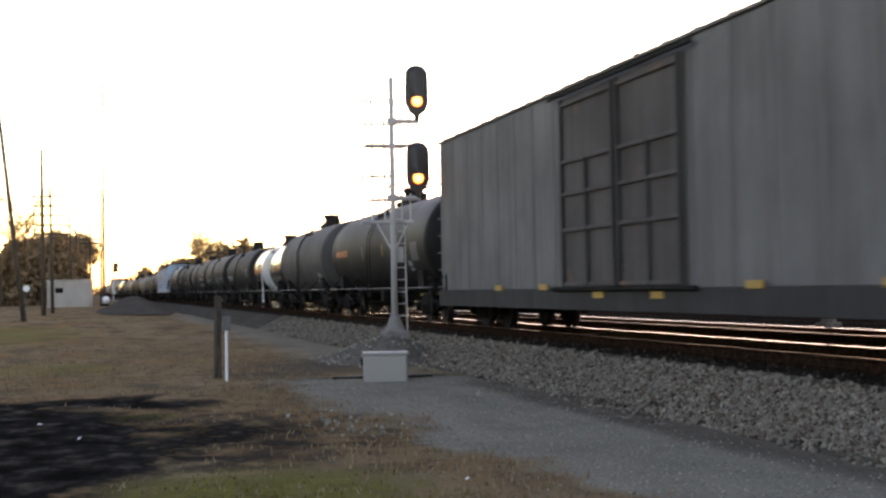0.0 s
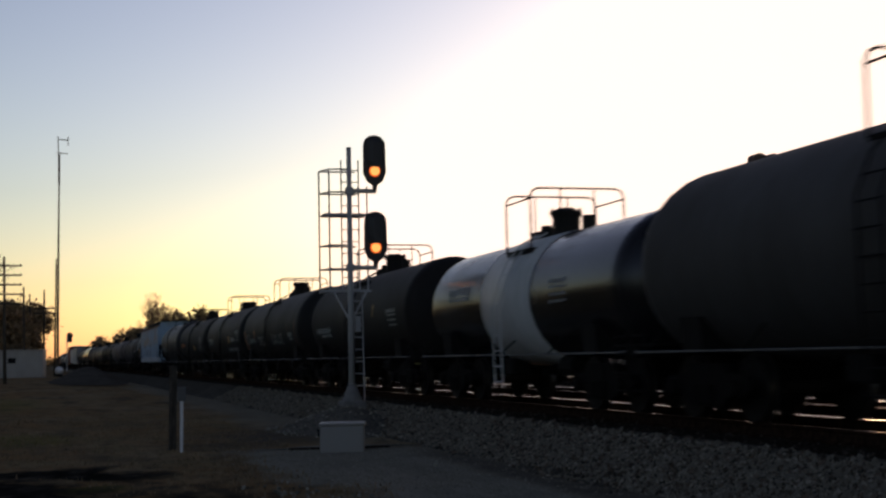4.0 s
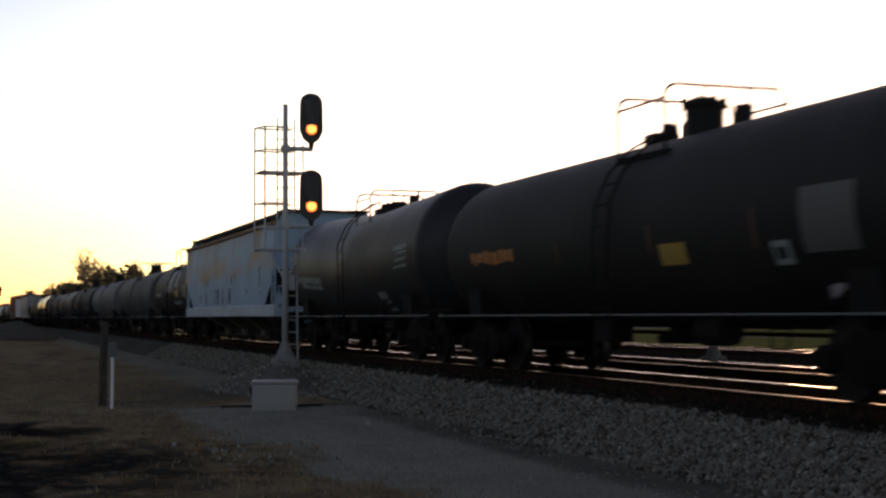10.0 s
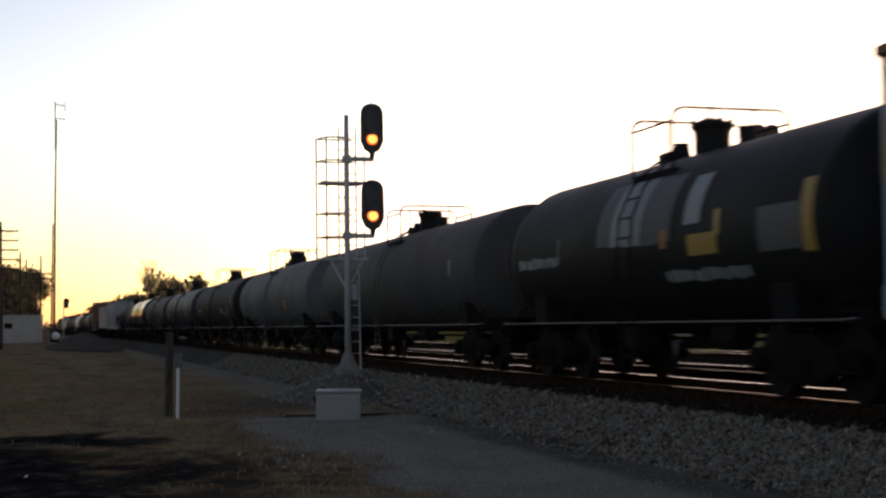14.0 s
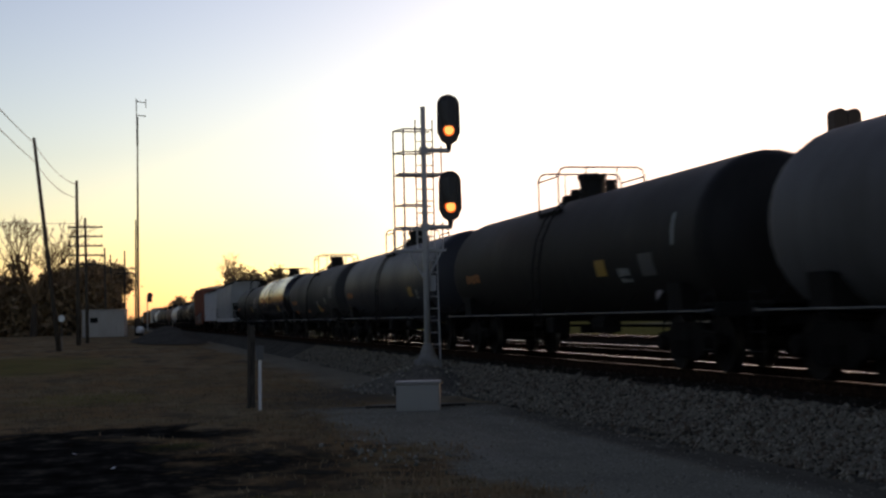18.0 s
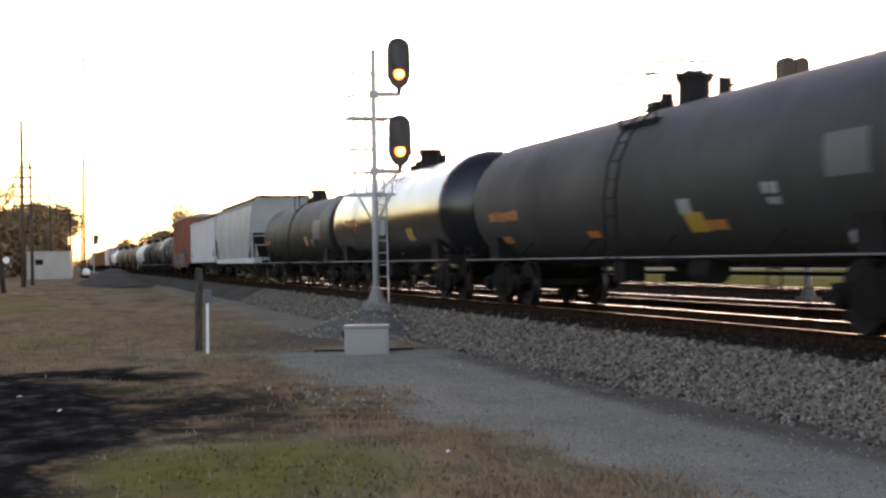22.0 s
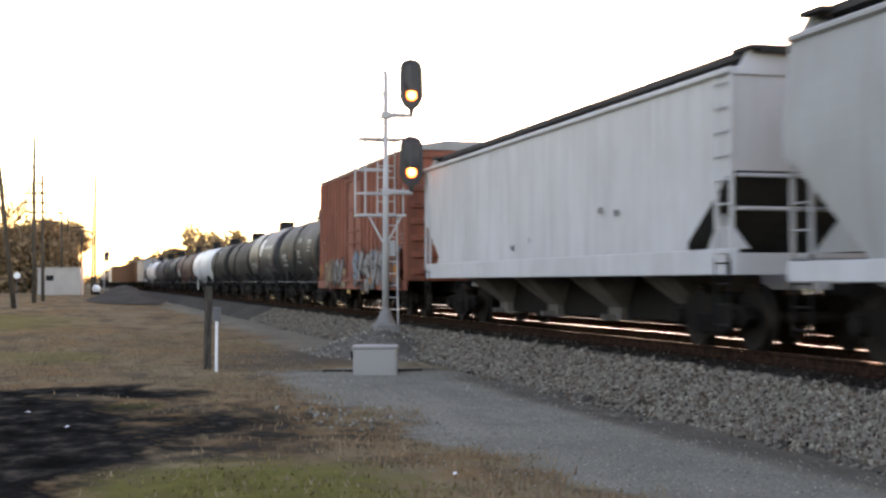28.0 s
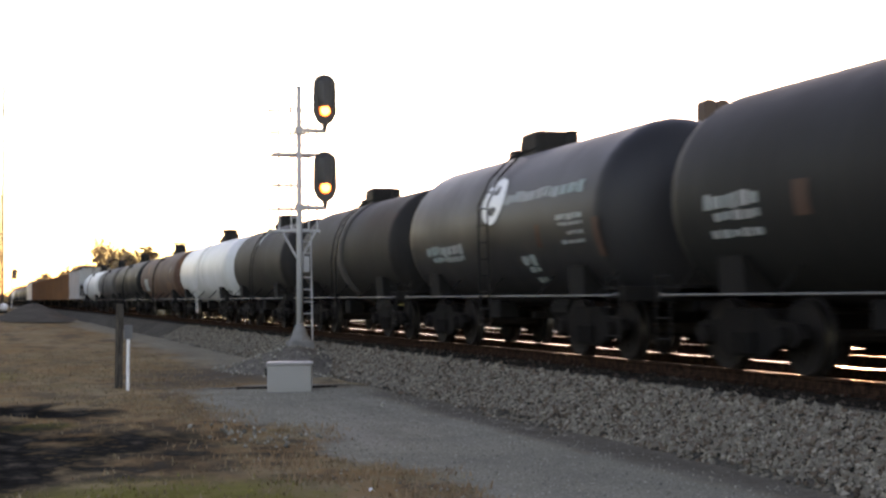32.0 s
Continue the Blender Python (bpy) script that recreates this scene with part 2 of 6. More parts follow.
M_CONCRETE = grainy("concrete", [(0.35, (0.16, 0.153, 0.14)), (0.65, (0.24, 0.23, 0.212))], 5.0, 0.9, 0.3, 0.01, 0.8)
M_BOXPAINT = paint("pale_grey_box_paint", (0.25, 0.24, 0.218), 0.5, 0.4, (0.26, 0.24, 0.21), 0.0, 0.5)
M_WOODPOST = grainy("weathered_post", [(0.35, (0.035, 0.028, 0.022)), (0.65, (0.10, 0.085, 0.07))], 5.0, 0.9, 0.5, 0.02, None, (6, 6, 0.6))
M_POLE = grainy("utility_pole_wood", [(0.35, (0.04, 0.032, 0.026)), (0.65, (0.11, 0.09, 0.072))], 3.0, 0.9, 0.5, 0.02, None, (6, 6, 0.4))
M_CAP = paint("grey_marker_cap", (0.12, 0.118, 0.11), 0.6, 0.4, (0.06, 0.055, 0.05))
M_PVC = paint("white_marker_plastic", (0.72, 0.72, 0.7), 0.4, 0.2, (0.4, 0.38, 0.35))
M_HUT = paint("pale_hut_panel", (0.37, 0.33, 0.285), 0.7, 0.4, (0.26, 0.22, 0.18), 0.0, 0.5)
M_WIRE = mat("wire_black", 0.6)[0]
M_WIRE.node_tree.nodes["Principled BSDF"].inputs["Base Color"].default_value = (0.02, 0.02, 0.02, 1)
M_BARK = grainy("bark", [(0.35, (0.035, 0.027, 0.022)), (0.65, (0.11, 0.085, 0.065))], 7.0, 0.95, 0.6, 0.03, None, (4, 4, 0.6))
M_TWIG = grainy("bare_twigs", [(0.35, (0.10, 0.065, 0.04)), (0.65, (0.22, 0.14, 0.08))], 3.0, 0.95, 0.2, 0.01)
M_LEAF = stones_mat("dry_leaves", (0.13, 0.086, 0.05), (0.38, 0.25, 0.145))
M_BLADE = stones_mat("dormant_grass_blades", (0.15, 0.11, 0.064), (0.27, 0.205, 0.126))
M_RUSSET = stones_mat("russet_weeds", (0.19, 0.12, 0.07), (0.3, 0.195, 0.115))
M_TURFBLADE = stones_mat("green_grass_blades", (0.11, 0.096, 0.03), (0.2, 0.17, 0.058))
M_UNDER = paint("black_underframe", (0.009, 0.0085, 0.008), 0.75, 0.6, (0.02, 0.016, 0.013), 0.0, 0.4, 0.08)
M_TRUCK = paint("grimy_cast_steel", (0.008, 0.007, 0.0065), 0.85, 0.6, (0.017, 0.013, 0.01), 0.0, 0.4, 0.06)
M_WHEEL = paint("wheel_steel", (0.012, 0.010, 0.009), 0.75, 0.5, (0.026, 0.018, 0.013), 0.0, 0.4, 0.1)
M_TREAD = mat("bright_wheel_tread", 0.45, 1.0)[0]
M_TREAD.node_tree.nodes["Principled BSDF"].inputs["Base Color"].default_value = (0.09, 0.085, 0.08, 1)
M_WHITE = paint("white_stencil", (0.225, 0.225, 0.218), 0.55, 0.7, (0.13, 0.24, 0.23))
M_ORANGE = paint("orange_stencil", (0.46, 0.13, 0.018), 0.55, 0.4, (0.2, 0.1, 0.05))
M_YELLOW = paint("yellow_stencil", (0.37, 0.19, 0.022), 0.5, 0.3, (0.3, 0.2, 0.08))
M_HANDRAIL = paint("worn_handrail", (0.11, 0.11, 0.11), 0.4, 0.3, (0.06, 0.05, 0.045))

M_PLACARD = paint("faded_placard", (0.19, 0.15, 0.145), 0.6, 0.5, (0.08, 0.06, 0.055))
M_PANEL = paint("repainted_grey_panel", (0.064, 0.064, 0.061), 0.6, 0.5, (0.1, 0.092, 0.084))

CAR_PAINT = {
    "gloss": paint("glossy_black_tank_paint", (0.010, 0.010, 0.011), 0.17, 0.25, (0.024, 0.022, 0.02), 0.0, 0.2, 0.36),
    "black": paint("black_tank_paint", (0.008, 0.008, 0.008), 0.55, 0.45, (0.019, 0.016, 0.014), 0.0, 0.4, 0.12),
    "satin": paint("satin_black_tank_paint", (0.012, 0.012, 0.0115), 0.56, 0.5, (0.023, 0.02, 0.018), 0.0, 0.4, 0.12),
    "soot": paint("sooty_tank_paint", (0.0115, 0.0105, 0.0098), 0.62, 0.7, (0.029, 0.024, 0.021), 0.0, 0.4, 0.14),
    "sheen": paint("worn_sheen_tank_paint", (0.017, 0.0165, 0.0175), 0.46, 0.5, (0.026, 0.023, 0.021), 0.0, 0.5, 0.24),
    "dusk": paint("dusty_dark_grey_tank_paint", (0.031, 0.030, 0.0285), 0.6, 0.6, (0.024, 0.021, 0.019), 0.0, 0.5, 0.2),
    "slate": paint("slate_blue_tank_paint", (0.022, 0.023, 0.029), 0.5, 0.4, (0.027, 0.025, 0.023), 0.0, 0.4, 0.22),
    "grey": paint("grey_tank_paint", (0.054, 0.051, 0.049), 0.66, 0.6, (0.04, 0.034, 0.029), 0.0, 0.6, 0.22),
    "palegrey": paint("pale_grey_tank_paint", (0.095, 0.092, 0.092), 0.64, 0.6, (0.055, 0.048, 0.042), 0.0, 0.6, 0.25),
    "white": paint("white_tank_paint", (0.52, 0.52, 0.51), 0.45, 0.5, (0.26, 0.29, 0.25), 0.0, 0.5),
    "brown": paint("brown_tank_paint", (0.085, 0.04, 0.026), 0.65, 0.5, (0.045, 0.031, 0.025), 0.2, 0.4, 0.2),
    "boxgrey": paint("dull_grey_boxcar_paint", (0.142, 0.138, 0.129), 0.7, 0.6, (0.068, 0.062, 0.055), 0.0, 0.7, 0.2),
    "boxred": paint("oxide_red_boxcar_paint", (0.265, 0.08, 0.05), 0.72, 0.55, (0.125, 0.052, 0.036), 0.2, 0.75, 0.18),
    # lighter red for the ribs: their highlights are put into the colour
    "riblit": paint("lit_rib_red_paint", (0.29, 0.098, 0.062), 0.75, 0.6, (0.125, 0.05, 0.033), 0.15, 0.8, 0.15),
    "hopblue": paint("faded_blue_grey_hopper_paint", (0.23, 0.37, 0.47), 0.55, 0.4, (0.22, 0.22, 0.21), 0.45, 0.5, 0.3, True),
    "rustchord": paint("rusted_chord_paint", (0.26, 0.145, 0.09), 0.75, 0.5, (0.15, 0.07, 0.04), 0.3, 0.4, 0.15),
    "graffblue": paint("blue_grey_spray_paint", (0.16, 0.21, 0.24), 0.75, 0.6, (0.09, 0.06, 0.05), 0.0, 0.6, 0.1),
    "graffwhite": paint("chalky_white_spray_paint", (0.27, 0.265, 0.25), 0.75, 0.6, (0.13, 0.085, 0.065), 0.0, 0.6, 0.1),
    "graffdark": paint("dark_spray_paint", (0.035, 0.026, 0.024), 0.75, 0.5, (0.08, 0.04, 0.03), 0.0, 0.5, 0.1),
    "graffteal": paint("grey_green_spray_paint", (0.13, 0.165, 0.15), 0.75, 0.6, (0.09, 0.06, 0.05), 0.0, 0.6, 0.1),
    "graffpink": paint("dusty_pink_spray_paint", (0.24, 0.15, 0.135), 0.75, 0.6, (0.12, 0.06, 0.05), 0.0, 0.6, 0.1),
    "grafftan": paint("tan_spray_paint", (0.27, 0.2, 0.12), 0.75, 0.5, (0.13, 0.07, 0.045), 0.0, 0.6, 0.1),
    "grafforange": paint("orange_spray_paint", (0.42, 0.16, 0.03), 0.75, 0.5, (0.2, 0.08, 0.04), 0.0, 0.6, 0.1),
    "gate": paint("grimy_outlet_paint", (0.13, 0.118, 0.108), 0.8, 0.7, (0.045, 0.035, 0.028), 0.15, 0.7, 0.1),
    "palesill": paint("pale_sill_paint", (0.37, 0.42, 0.45), 0.6, 0.5, (0.22, 0.2, 0.18), 0.1, 0.5, 0.3),
    "doorbrown": paint("browned_door_paint", (0.088, 0.076, 0.069), 0.75, 0.6, (0.045, 0.036, 0.031), 0.1, 0.7, 0.15),
    # sill grey, which also paints the shade onto the hoppers' slope sheets
    "sillshadegrey": paint("dark_grey_sill_and_shade_paint", (0.05, 0.047, 0.044), 0.8, 0.6, (0.028, 0.024, 0.021), 0.0, 0.5, 0.1),
    "hopgrey": paint("grey_hopper_paint", (0.26, 0.27, 0.268), 0.55, 0.5, (0.20, 0.185, 0.17), 0.0, 0.5, 0.35),
    "hopwhite": paint("off_white_hopper_paint", (0.42, 0.42, 0.415), 0.6, 0.5, (0.31, 0.285, 0.26), 0.0, 0.6, 0.35),
    "gonbrown": paint("rust_brown_gondola_paint", (0.19, 0.085, 0.04), 0.75, 0.5, (0.1, 0.058, 0.038), 0.4, 0.4, 0.15),
}


# ---- mesh tools ----
def mesh_of(name, bm, *mats, smooth=False):
    me = bpy.data.meshes.new(name)
    bm.normal_update()
    bm.to_mesh(me)
    bm.free()
    for m in mats:
        me.materials.append(m)
    if smooth:
        for p in me.polygons:
            p.use_smooth = True
    return me


def put(name, me, parent=None, m=None, label=""):
    ob = new(name, me)
    if parent is not None:
        ob.parent = parent
    if m is not None:
        ob.matrix_basis = m
    if label:
        ob["label"] = label
    return ob


def part(name, bm, material, parent=None, label="", smooth=False):
    return put(name, mesh_of(name, bm, material, smooth=smooth), parent, None, label)


def box(bm, x0, x1, y0, y1, z0, z1, bevel=0.0):
    r = bmesh.ops.create_cube(bm, size=1.0, matrix=Matrix.LocRotScale(((x0 + x1) / 2, (y0 + y1) / 2, (z0 + z1) / 2), None, (x1 - x0, y1 - y0, z1 - z0)))
    if bevel:
        es = list({e for v in r["verts"] for e in v.link_edges})
        bmesh.ops.bevel(bm, geom=es, offset=bevel, segments=1, affect="EDGES")
    return r


def tube(bm, a, b, r, seg=6, r2=None):
    a, b = Vector(a), Vector(b)
    d = b - a
    q = d.to_track_quat("Z", "Y")
    bmesh.ops.create_cone(bm, cap_ends=True, segments=seg, radius1=r, radius2=r if r2 is None else r2, depth=d.length,
                          matrix=Matrix.LocRotScale((a + b) / 2, q, None))


def path_tube(bm, pts, r, seg=6):
    for a, b in zip(pts, pts[1:]):
        tube(bm, a, b, r, seg)


def prism(bm, outline, x0, x1, axis="x"):
    """Extrude a closed outline of (u, w) from x0 to x1 along an axis."""
    def at(k, u, w):
        return (k, u, w) if axis == "x" else (u, k, w) if axis == "y" else (u, w, k)
    a = [bm.verts.new(at(x0, *p)) for p in outline]
    b = [bm.verts.new(at(x1, *p)) for p in outline]
    k = len(outline)
    bm.faces.new(a)
    bm.faces.new(b[::-1])
    for i in range(k):
        bm.faces.new((a[i], b[i], b[(i + 1) % k], a[(i + 1) % k]))
    bmesh.ops.recalc_face_normals(bm, faces=bm.faces[:])


# ---- lie of the land ----
V = 11.4           # train speed, metres a second
XC = 9.9           # middle of the near track
XC2 = 13.62        # middle of the far track
RAIL = 0.73        # top of rail


def bend(y):
    """How far the line swings towards the west as it runs away."""
    if y < 50:
        return 0.0
    if y < 250:
        return 7e-5 * (y - 50) ** 2
    u = min(y - 250, 150)
    return 2.8 + 0.028 * u - 0.028 / 300 * u * u


def lie(x, y):
    """Height of the ground sheet."""
    z = 0.03 * noise.noise((x * 0.35, y * 0.35, 3)) + 0.012 * noise.noise((x * 1.7, y * 1.7, 8))
    z *= min(1.0, max(0.0, 1.2 - abs(y) / 300))
    z += 0.35 * min(1.0, max(0.0, (y - 60) / 80)) * (1 if x < 6 else 0)
    if x > 16:
        z += 0.25
    return z


def bed(u, y):
    """Height of the ballast, u metres right of the camera's line with the bend taken out."""
    toe = 6.8 + 0.2 * noise.noise((0.3 * y, 5, 1)) + 0.09 * noise.noise((1.1 * y, 9, 1))
    if u < 8.1:
        z = 0.60 * max(0.0, min(1.0, (u - toe) / (8.1 - toe))) ** 0.9 - 0.03
        if u < toe:
            z = -0.05
    elif u < 15.3:
        z = 0.55
    else:
        z = max(0.55 - 0.35 * (u - 15.3), 0.15)
    return z + 0.02 * noise.noise((u * 3, y * 3, 0))


# ---- ground ----
def spread(lo, hi, step, far, grow=1.22):
    vals = list(np.arange(lo, hi + 1e-6, step))
    s = step
    while vals[-1] < far:
        s *= grow
        vals.append(vals[-1] + s)
    s, left = step, []
    while (left[-1] if left else lo) > -far:
        s *= grow
        left.append((left[-1] if left else lo) - s)
    return left[::-1] + vals


def sstep(a, b, v):
    u = max(0.0, min(1.0, (v - a) / (b - a)))
    return u * u * (3 - 2 * u)


def blob(x, y, cx, cy, rx, ry, soft=0.5):
    d = math.hypot((x - cx) / rx, (y - cy) / ry)
    return 1 - sstep(1 - soft, 1 + soft, d)


def zones(x, y):
    """How much gravel, cinder, turf and mud the sheet shows at a place."""
    w = 0.35 * noise.noise((x * 0.6, y * 0.35, 2)) + 0.15 * noise.noise((x * 2.1, y * 1.3, 4))
    px, py = x, y
    x += 0.55 * noise.noise((px * 0.9, py * 0.5, 12)) + 0.3 * noise.noise((px * 2.6, py * 1.6, 13))
    y += 1.5 * noise.noise((px * 0.7, py * 0.6, 14)) + 0.8 * noise.noise((px * 2.2, py * 2.0, 15))
    left = 3.3 + 0.8 * w + 0.09 * max(0.0, 19.0 - y)
    grav = sstep(left - 0.6, left + 0.5, x) * (1 - sstep(25.2, 26.6, y + 0.5 * w))
    grav = max(grav, 0.62 * sstep(3.6, 6.0, x + bend(y) + 2 * w) * sstep(25, 30, y))
    x, y = px, py
    if x > 8:
        grav = 0.0
    u = x + bend(y)
    grav = max(grav, sstep(6.9, 7.1, u) * (1 - sstep(22.0, 26.0, u + 2 * w)))
    grav = max(grav, 0.95 * blob(x, y, 92, 150, 32, 34, 0.4), 0.6 * blob(x, y, 52, 78, 9, 11, 0.6))
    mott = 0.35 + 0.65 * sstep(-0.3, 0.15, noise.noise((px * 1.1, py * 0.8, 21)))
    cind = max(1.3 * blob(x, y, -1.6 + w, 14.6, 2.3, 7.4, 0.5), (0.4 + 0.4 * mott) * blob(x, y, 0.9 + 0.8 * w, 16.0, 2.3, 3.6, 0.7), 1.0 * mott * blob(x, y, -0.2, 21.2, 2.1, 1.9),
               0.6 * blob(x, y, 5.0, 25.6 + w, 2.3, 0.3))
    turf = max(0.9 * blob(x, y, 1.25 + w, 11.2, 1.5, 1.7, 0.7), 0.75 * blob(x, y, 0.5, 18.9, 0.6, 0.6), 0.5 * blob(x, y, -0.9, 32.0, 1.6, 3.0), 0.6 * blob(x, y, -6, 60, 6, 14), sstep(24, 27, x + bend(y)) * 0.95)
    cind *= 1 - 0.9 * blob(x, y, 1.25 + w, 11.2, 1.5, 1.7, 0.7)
    mud = max(0.85 * blob(x, y, 6.6 + 0.35 * w, 16.0, 0.55, 9.5, 0.5), 0.7 * blob(x, y, 4.6 + w, 30, 1.6, 3.2, 0.7), 0.6 * blob(x, y, 3.4, 27.5, 1.6, 1.4, 0.6))
    grav *= 1 - 0.75 * mud * (x < 7.2)
    return grav, cind, turf, mud


def build_ground():
    xs, ys = spread(-9.0, 6.9, 0.16, 2600), spread(6.0, 46.0, 0.2, 4200)
    verts = [(x, y, lie(x, y)) for y in ys for x in xs]
    k = len(xs)
    faces = [(j * k + i, j * k + i + 1, (j + 1) * k + i + 1, (j + 1) * k + i) for j in range(len(ys) - 1) for i in range(k - 1)]
    me = bpy.data.meshes.new("ground")
    me.from_pydata(verts, [], faces)
    me.materials.append(M_GROUND)
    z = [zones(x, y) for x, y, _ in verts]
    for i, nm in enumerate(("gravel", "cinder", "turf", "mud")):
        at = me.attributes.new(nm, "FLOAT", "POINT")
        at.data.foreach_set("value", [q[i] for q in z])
    for p in me.polygons:
        p.use_smooth = True
    return tagged(new("ground", me), "dormant grass field with a gravel drive and black cinders", "ground", kind="structure")


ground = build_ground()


def build_bed():
    us = [6.2, 6.5, 6.7, 6.9, 7.2, 7.5, 7.8, 8.1, 8.2, 8.7, 9.9, 11.2, 11.76, 12.3, 13.6, 14.9, 15.3, 15.8, 16.3, 17.0]
    ys = list(np.arange(-460, -20, 20.0)) + list(np.arange(-20, 4, 2.0)) + list(np.arange(4, 60, 0.25)) + list(np.arange(60, 260, 3)) + list(np.arange(260, 1400, 20))
    verts = [(u - bend(y), y, bed(u, y) - (0.3 if u < 6.3 else 0)) for y in ys for u in us]
    k = len(us)
    faces = [(j * k + i, j * k + i + 1, (j + 1) * k + i + 1, (j + 1) * k + i) for j in range(len(ys) - 1) for i in range(k - 1)]
    me = bpy.data.meshes.new("ballast_bank")
    me.from_pydata(verts, [], faces)
    me.materials.append(M_BALLAST)
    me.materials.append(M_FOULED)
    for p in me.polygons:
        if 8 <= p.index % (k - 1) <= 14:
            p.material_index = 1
    return tagged(new("ballast_bank", me), "grey crushed-stone ballast bank under two tracks", "ballast", kind="structure")


ballast = build_bed()


def scatter_stones(name, spots, label, mtl=M_STONE):
    """One mesh of small broken stones, each a jittered octahedron: (x, y, z, size)."""
    rng = np.random.default_rng(5)
    base = np.array([(1, 0, 0), (-1, 0, 0), (0, 1, 0), (0, -1, 0), (0, 0, 1), (0, 0, -1)], float)
    fc = np.array([(0, 2, 4), (2, 1, 4), (1, 3, 4), (3, 0, 4), (2, 0, 5), (1, 2, 5), (3, 1, 5), (0, 3, 5)])
    spots = np.array(spots)
    k = len(spots)
    q = rng.normal(size=(k, 4))
    q /= np.linalg.norm(q, axis=1)[:, None]
    w, x, y, z = q.T
    rot = np.stack([np.stack([1 - 2 * (y * y + z * z), 2 * (x * y - z * w), 2 * (x * z + y * w)], -1),
                    np.stack([2 * (x * y + z * w), 1 - 2 * (x * x + z * z), 2 * (y * z - x * w)], -1),
                    np.stack([2 * (x * z - y * w), 2 * (y * z + x * w), 1 - 2 * (x * x + y * y)], -1)], 1)
    pts = base[None] * rng.uniform(0.55, 1.15, (k, 6, 1)) * np.array([1.0, 0.8, 0.65])
    pts = np.einsum("kij,kpj->kpi", rot, pts) * spots[:, 3][:, None, None] + spots[:, None, :3]
    faces = (fc[None] + 6 * np.arange(k)[:, None, None]).reshape(-1, 3)
    me = bpy.data.meshes.new(name)
    me.from_pydata(pts.reshape(-1, 3).tolist(), [], faces.tolist())
    me.materials.append(mtl)
    return tagged(new(name, me), label, "stones", kind="stuff")


def build_ballast_stones():
    rng, spots = random.Random(7), []
    while len(spots) < 42000:
        y = 7 + 53 * rng.random() ** 1.6
        u = 8.32 - 1.75 * rng.random() ** 0.85
        if u < 6.9 and rng.random() < 0.8:
            continue
        if u > 8.02 + 0.2 * noise.noise((3.1 * y, 2, 7)):
            continue
        spots.append((u - bend(y), y, bed(u, y) + 0.012, rng.uniform(0.025, 0.058) * (1.3 if rng.random() < 0.1 else 1)))
    scatter_stones("ballast_stones", spots, "loose angular grey ballast stones on the bank")
    spots = []
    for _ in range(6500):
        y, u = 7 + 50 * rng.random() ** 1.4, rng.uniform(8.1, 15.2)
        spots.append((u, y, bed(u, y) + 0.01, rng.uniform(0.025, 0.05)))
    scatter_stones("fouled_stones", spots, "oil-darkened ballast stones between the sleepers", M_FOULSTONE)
    spots = []
    for _ in range(9000):
        y, x = 8 + 18 * rng.random() ** 1.3, rng.uniform(2.6, 6.6)
        g = zones(x, y)[0]
        if rng.random() < g * 0.8 + 0.1:
            spots.append((x, y, lie(x, y) + 0.004, rng.uniform(0.006, 0.02)))
    for _ in range(520):
        a, f = rng.uniform(0, 6.283), rng.random() ** 0.5
        spots.append((6.75 + 1.9 * f * math.cos(a), 31.6 + 3.4 * f * math.sin(a), 0.02 + 0.56 * (1 - sstep(0, 1, f)), rng.uniform(0.02, 0.06)))
    spots.append((5.74, 20.39, 0.03, 0.07))
    for _ in range(60):
        x, y = rng.gauss(3.1, 0.35), rng.gauss(17.0, 1.0)
        spots.append((x, y, lie(x, y) + 0.02, rng.uniform(0.02, 0.06)))
    scatter_stones("drive_stones", spots, "small stones strewn over the gravel drive", M_DRIVESTONE)


build_ballast_stones()


def litter(x, y, s, seed):
    rng = random.Random(seed)
    bm = bmesh.new()
    ring = [bm.verts.new((s * math.cos(a) * rng.uniform(0.5, 1.1), s * math.sin(a) * rng.uniform(0.5, 1.1), rng.uniform(0.02, 0.07))) for a in (0, 1.2, 2.4, 3.7, 5.0)]
    top = bm.verts.new((0, 0, 0.06))
    for a, b in zip(ring, ring[1:] + ring[:1]):
        bm.faces.new((top, a, b))
    ob = part("litter", bm, M_LITTER)
    ob.location = (x, y, lie(x, y))
    tagged(ob, "crumpled scrap of white paper litter on the cinders", "litter", "scraps of litter")


for k, (x, y, s) in enumerate(((-0.73, 18.15, 0.045), (-0.22, 16.15, 0.05), (3.1, 11.39, 0.03), (1.55, 9.35, 0.06))):
    litter(x, y, s, k)


def heap(name, cx, cy, rx, ry, h, label, seed, mtl=M_BALLAST):
    """A low heap of gravel with an uneven crown."""
    bm = bmesh.new()
    rings, seg = 9, 28
    top = bm.verts.new((0, 0, h))
    prev = None
    for i in range(1, rings + 1):
        f = i / rings
        row = []
        for j in range(seg):
            a = 2 * math.pi * j / seg
            wob = 1 + 0.22 * noise.noise((math.cos(a) * 1.4, math.sin(a) * 1.4, seed))
            x, y = rx * f * wob * math.cos(a), ry * f * wob * math.sin(a)
            z = h * (1 - sstep(0, 1, f)) + 0.12 * h * noise.noise((x * 2.2, y * 2.2, seed)) * (1 - f) - 0.06 * f
            row.append(bm.verts.new((x, y, z)))
        for j in range(seg):
            if prev is None:
                bm.faces.new((top, row[j], row[(j + 1) % seg]))
            else:
                bm.faces.new((prev[j], row[j], row[(j + 1) % seg], prev[(j + 1) % seg]))
        prev = row
    ob = part(name, bm, mtl, smooth=True)
    ob.location = (cx, cy, lie(cx, cy))
    return tagged(ob, label, "gravel heap", kind="structure")


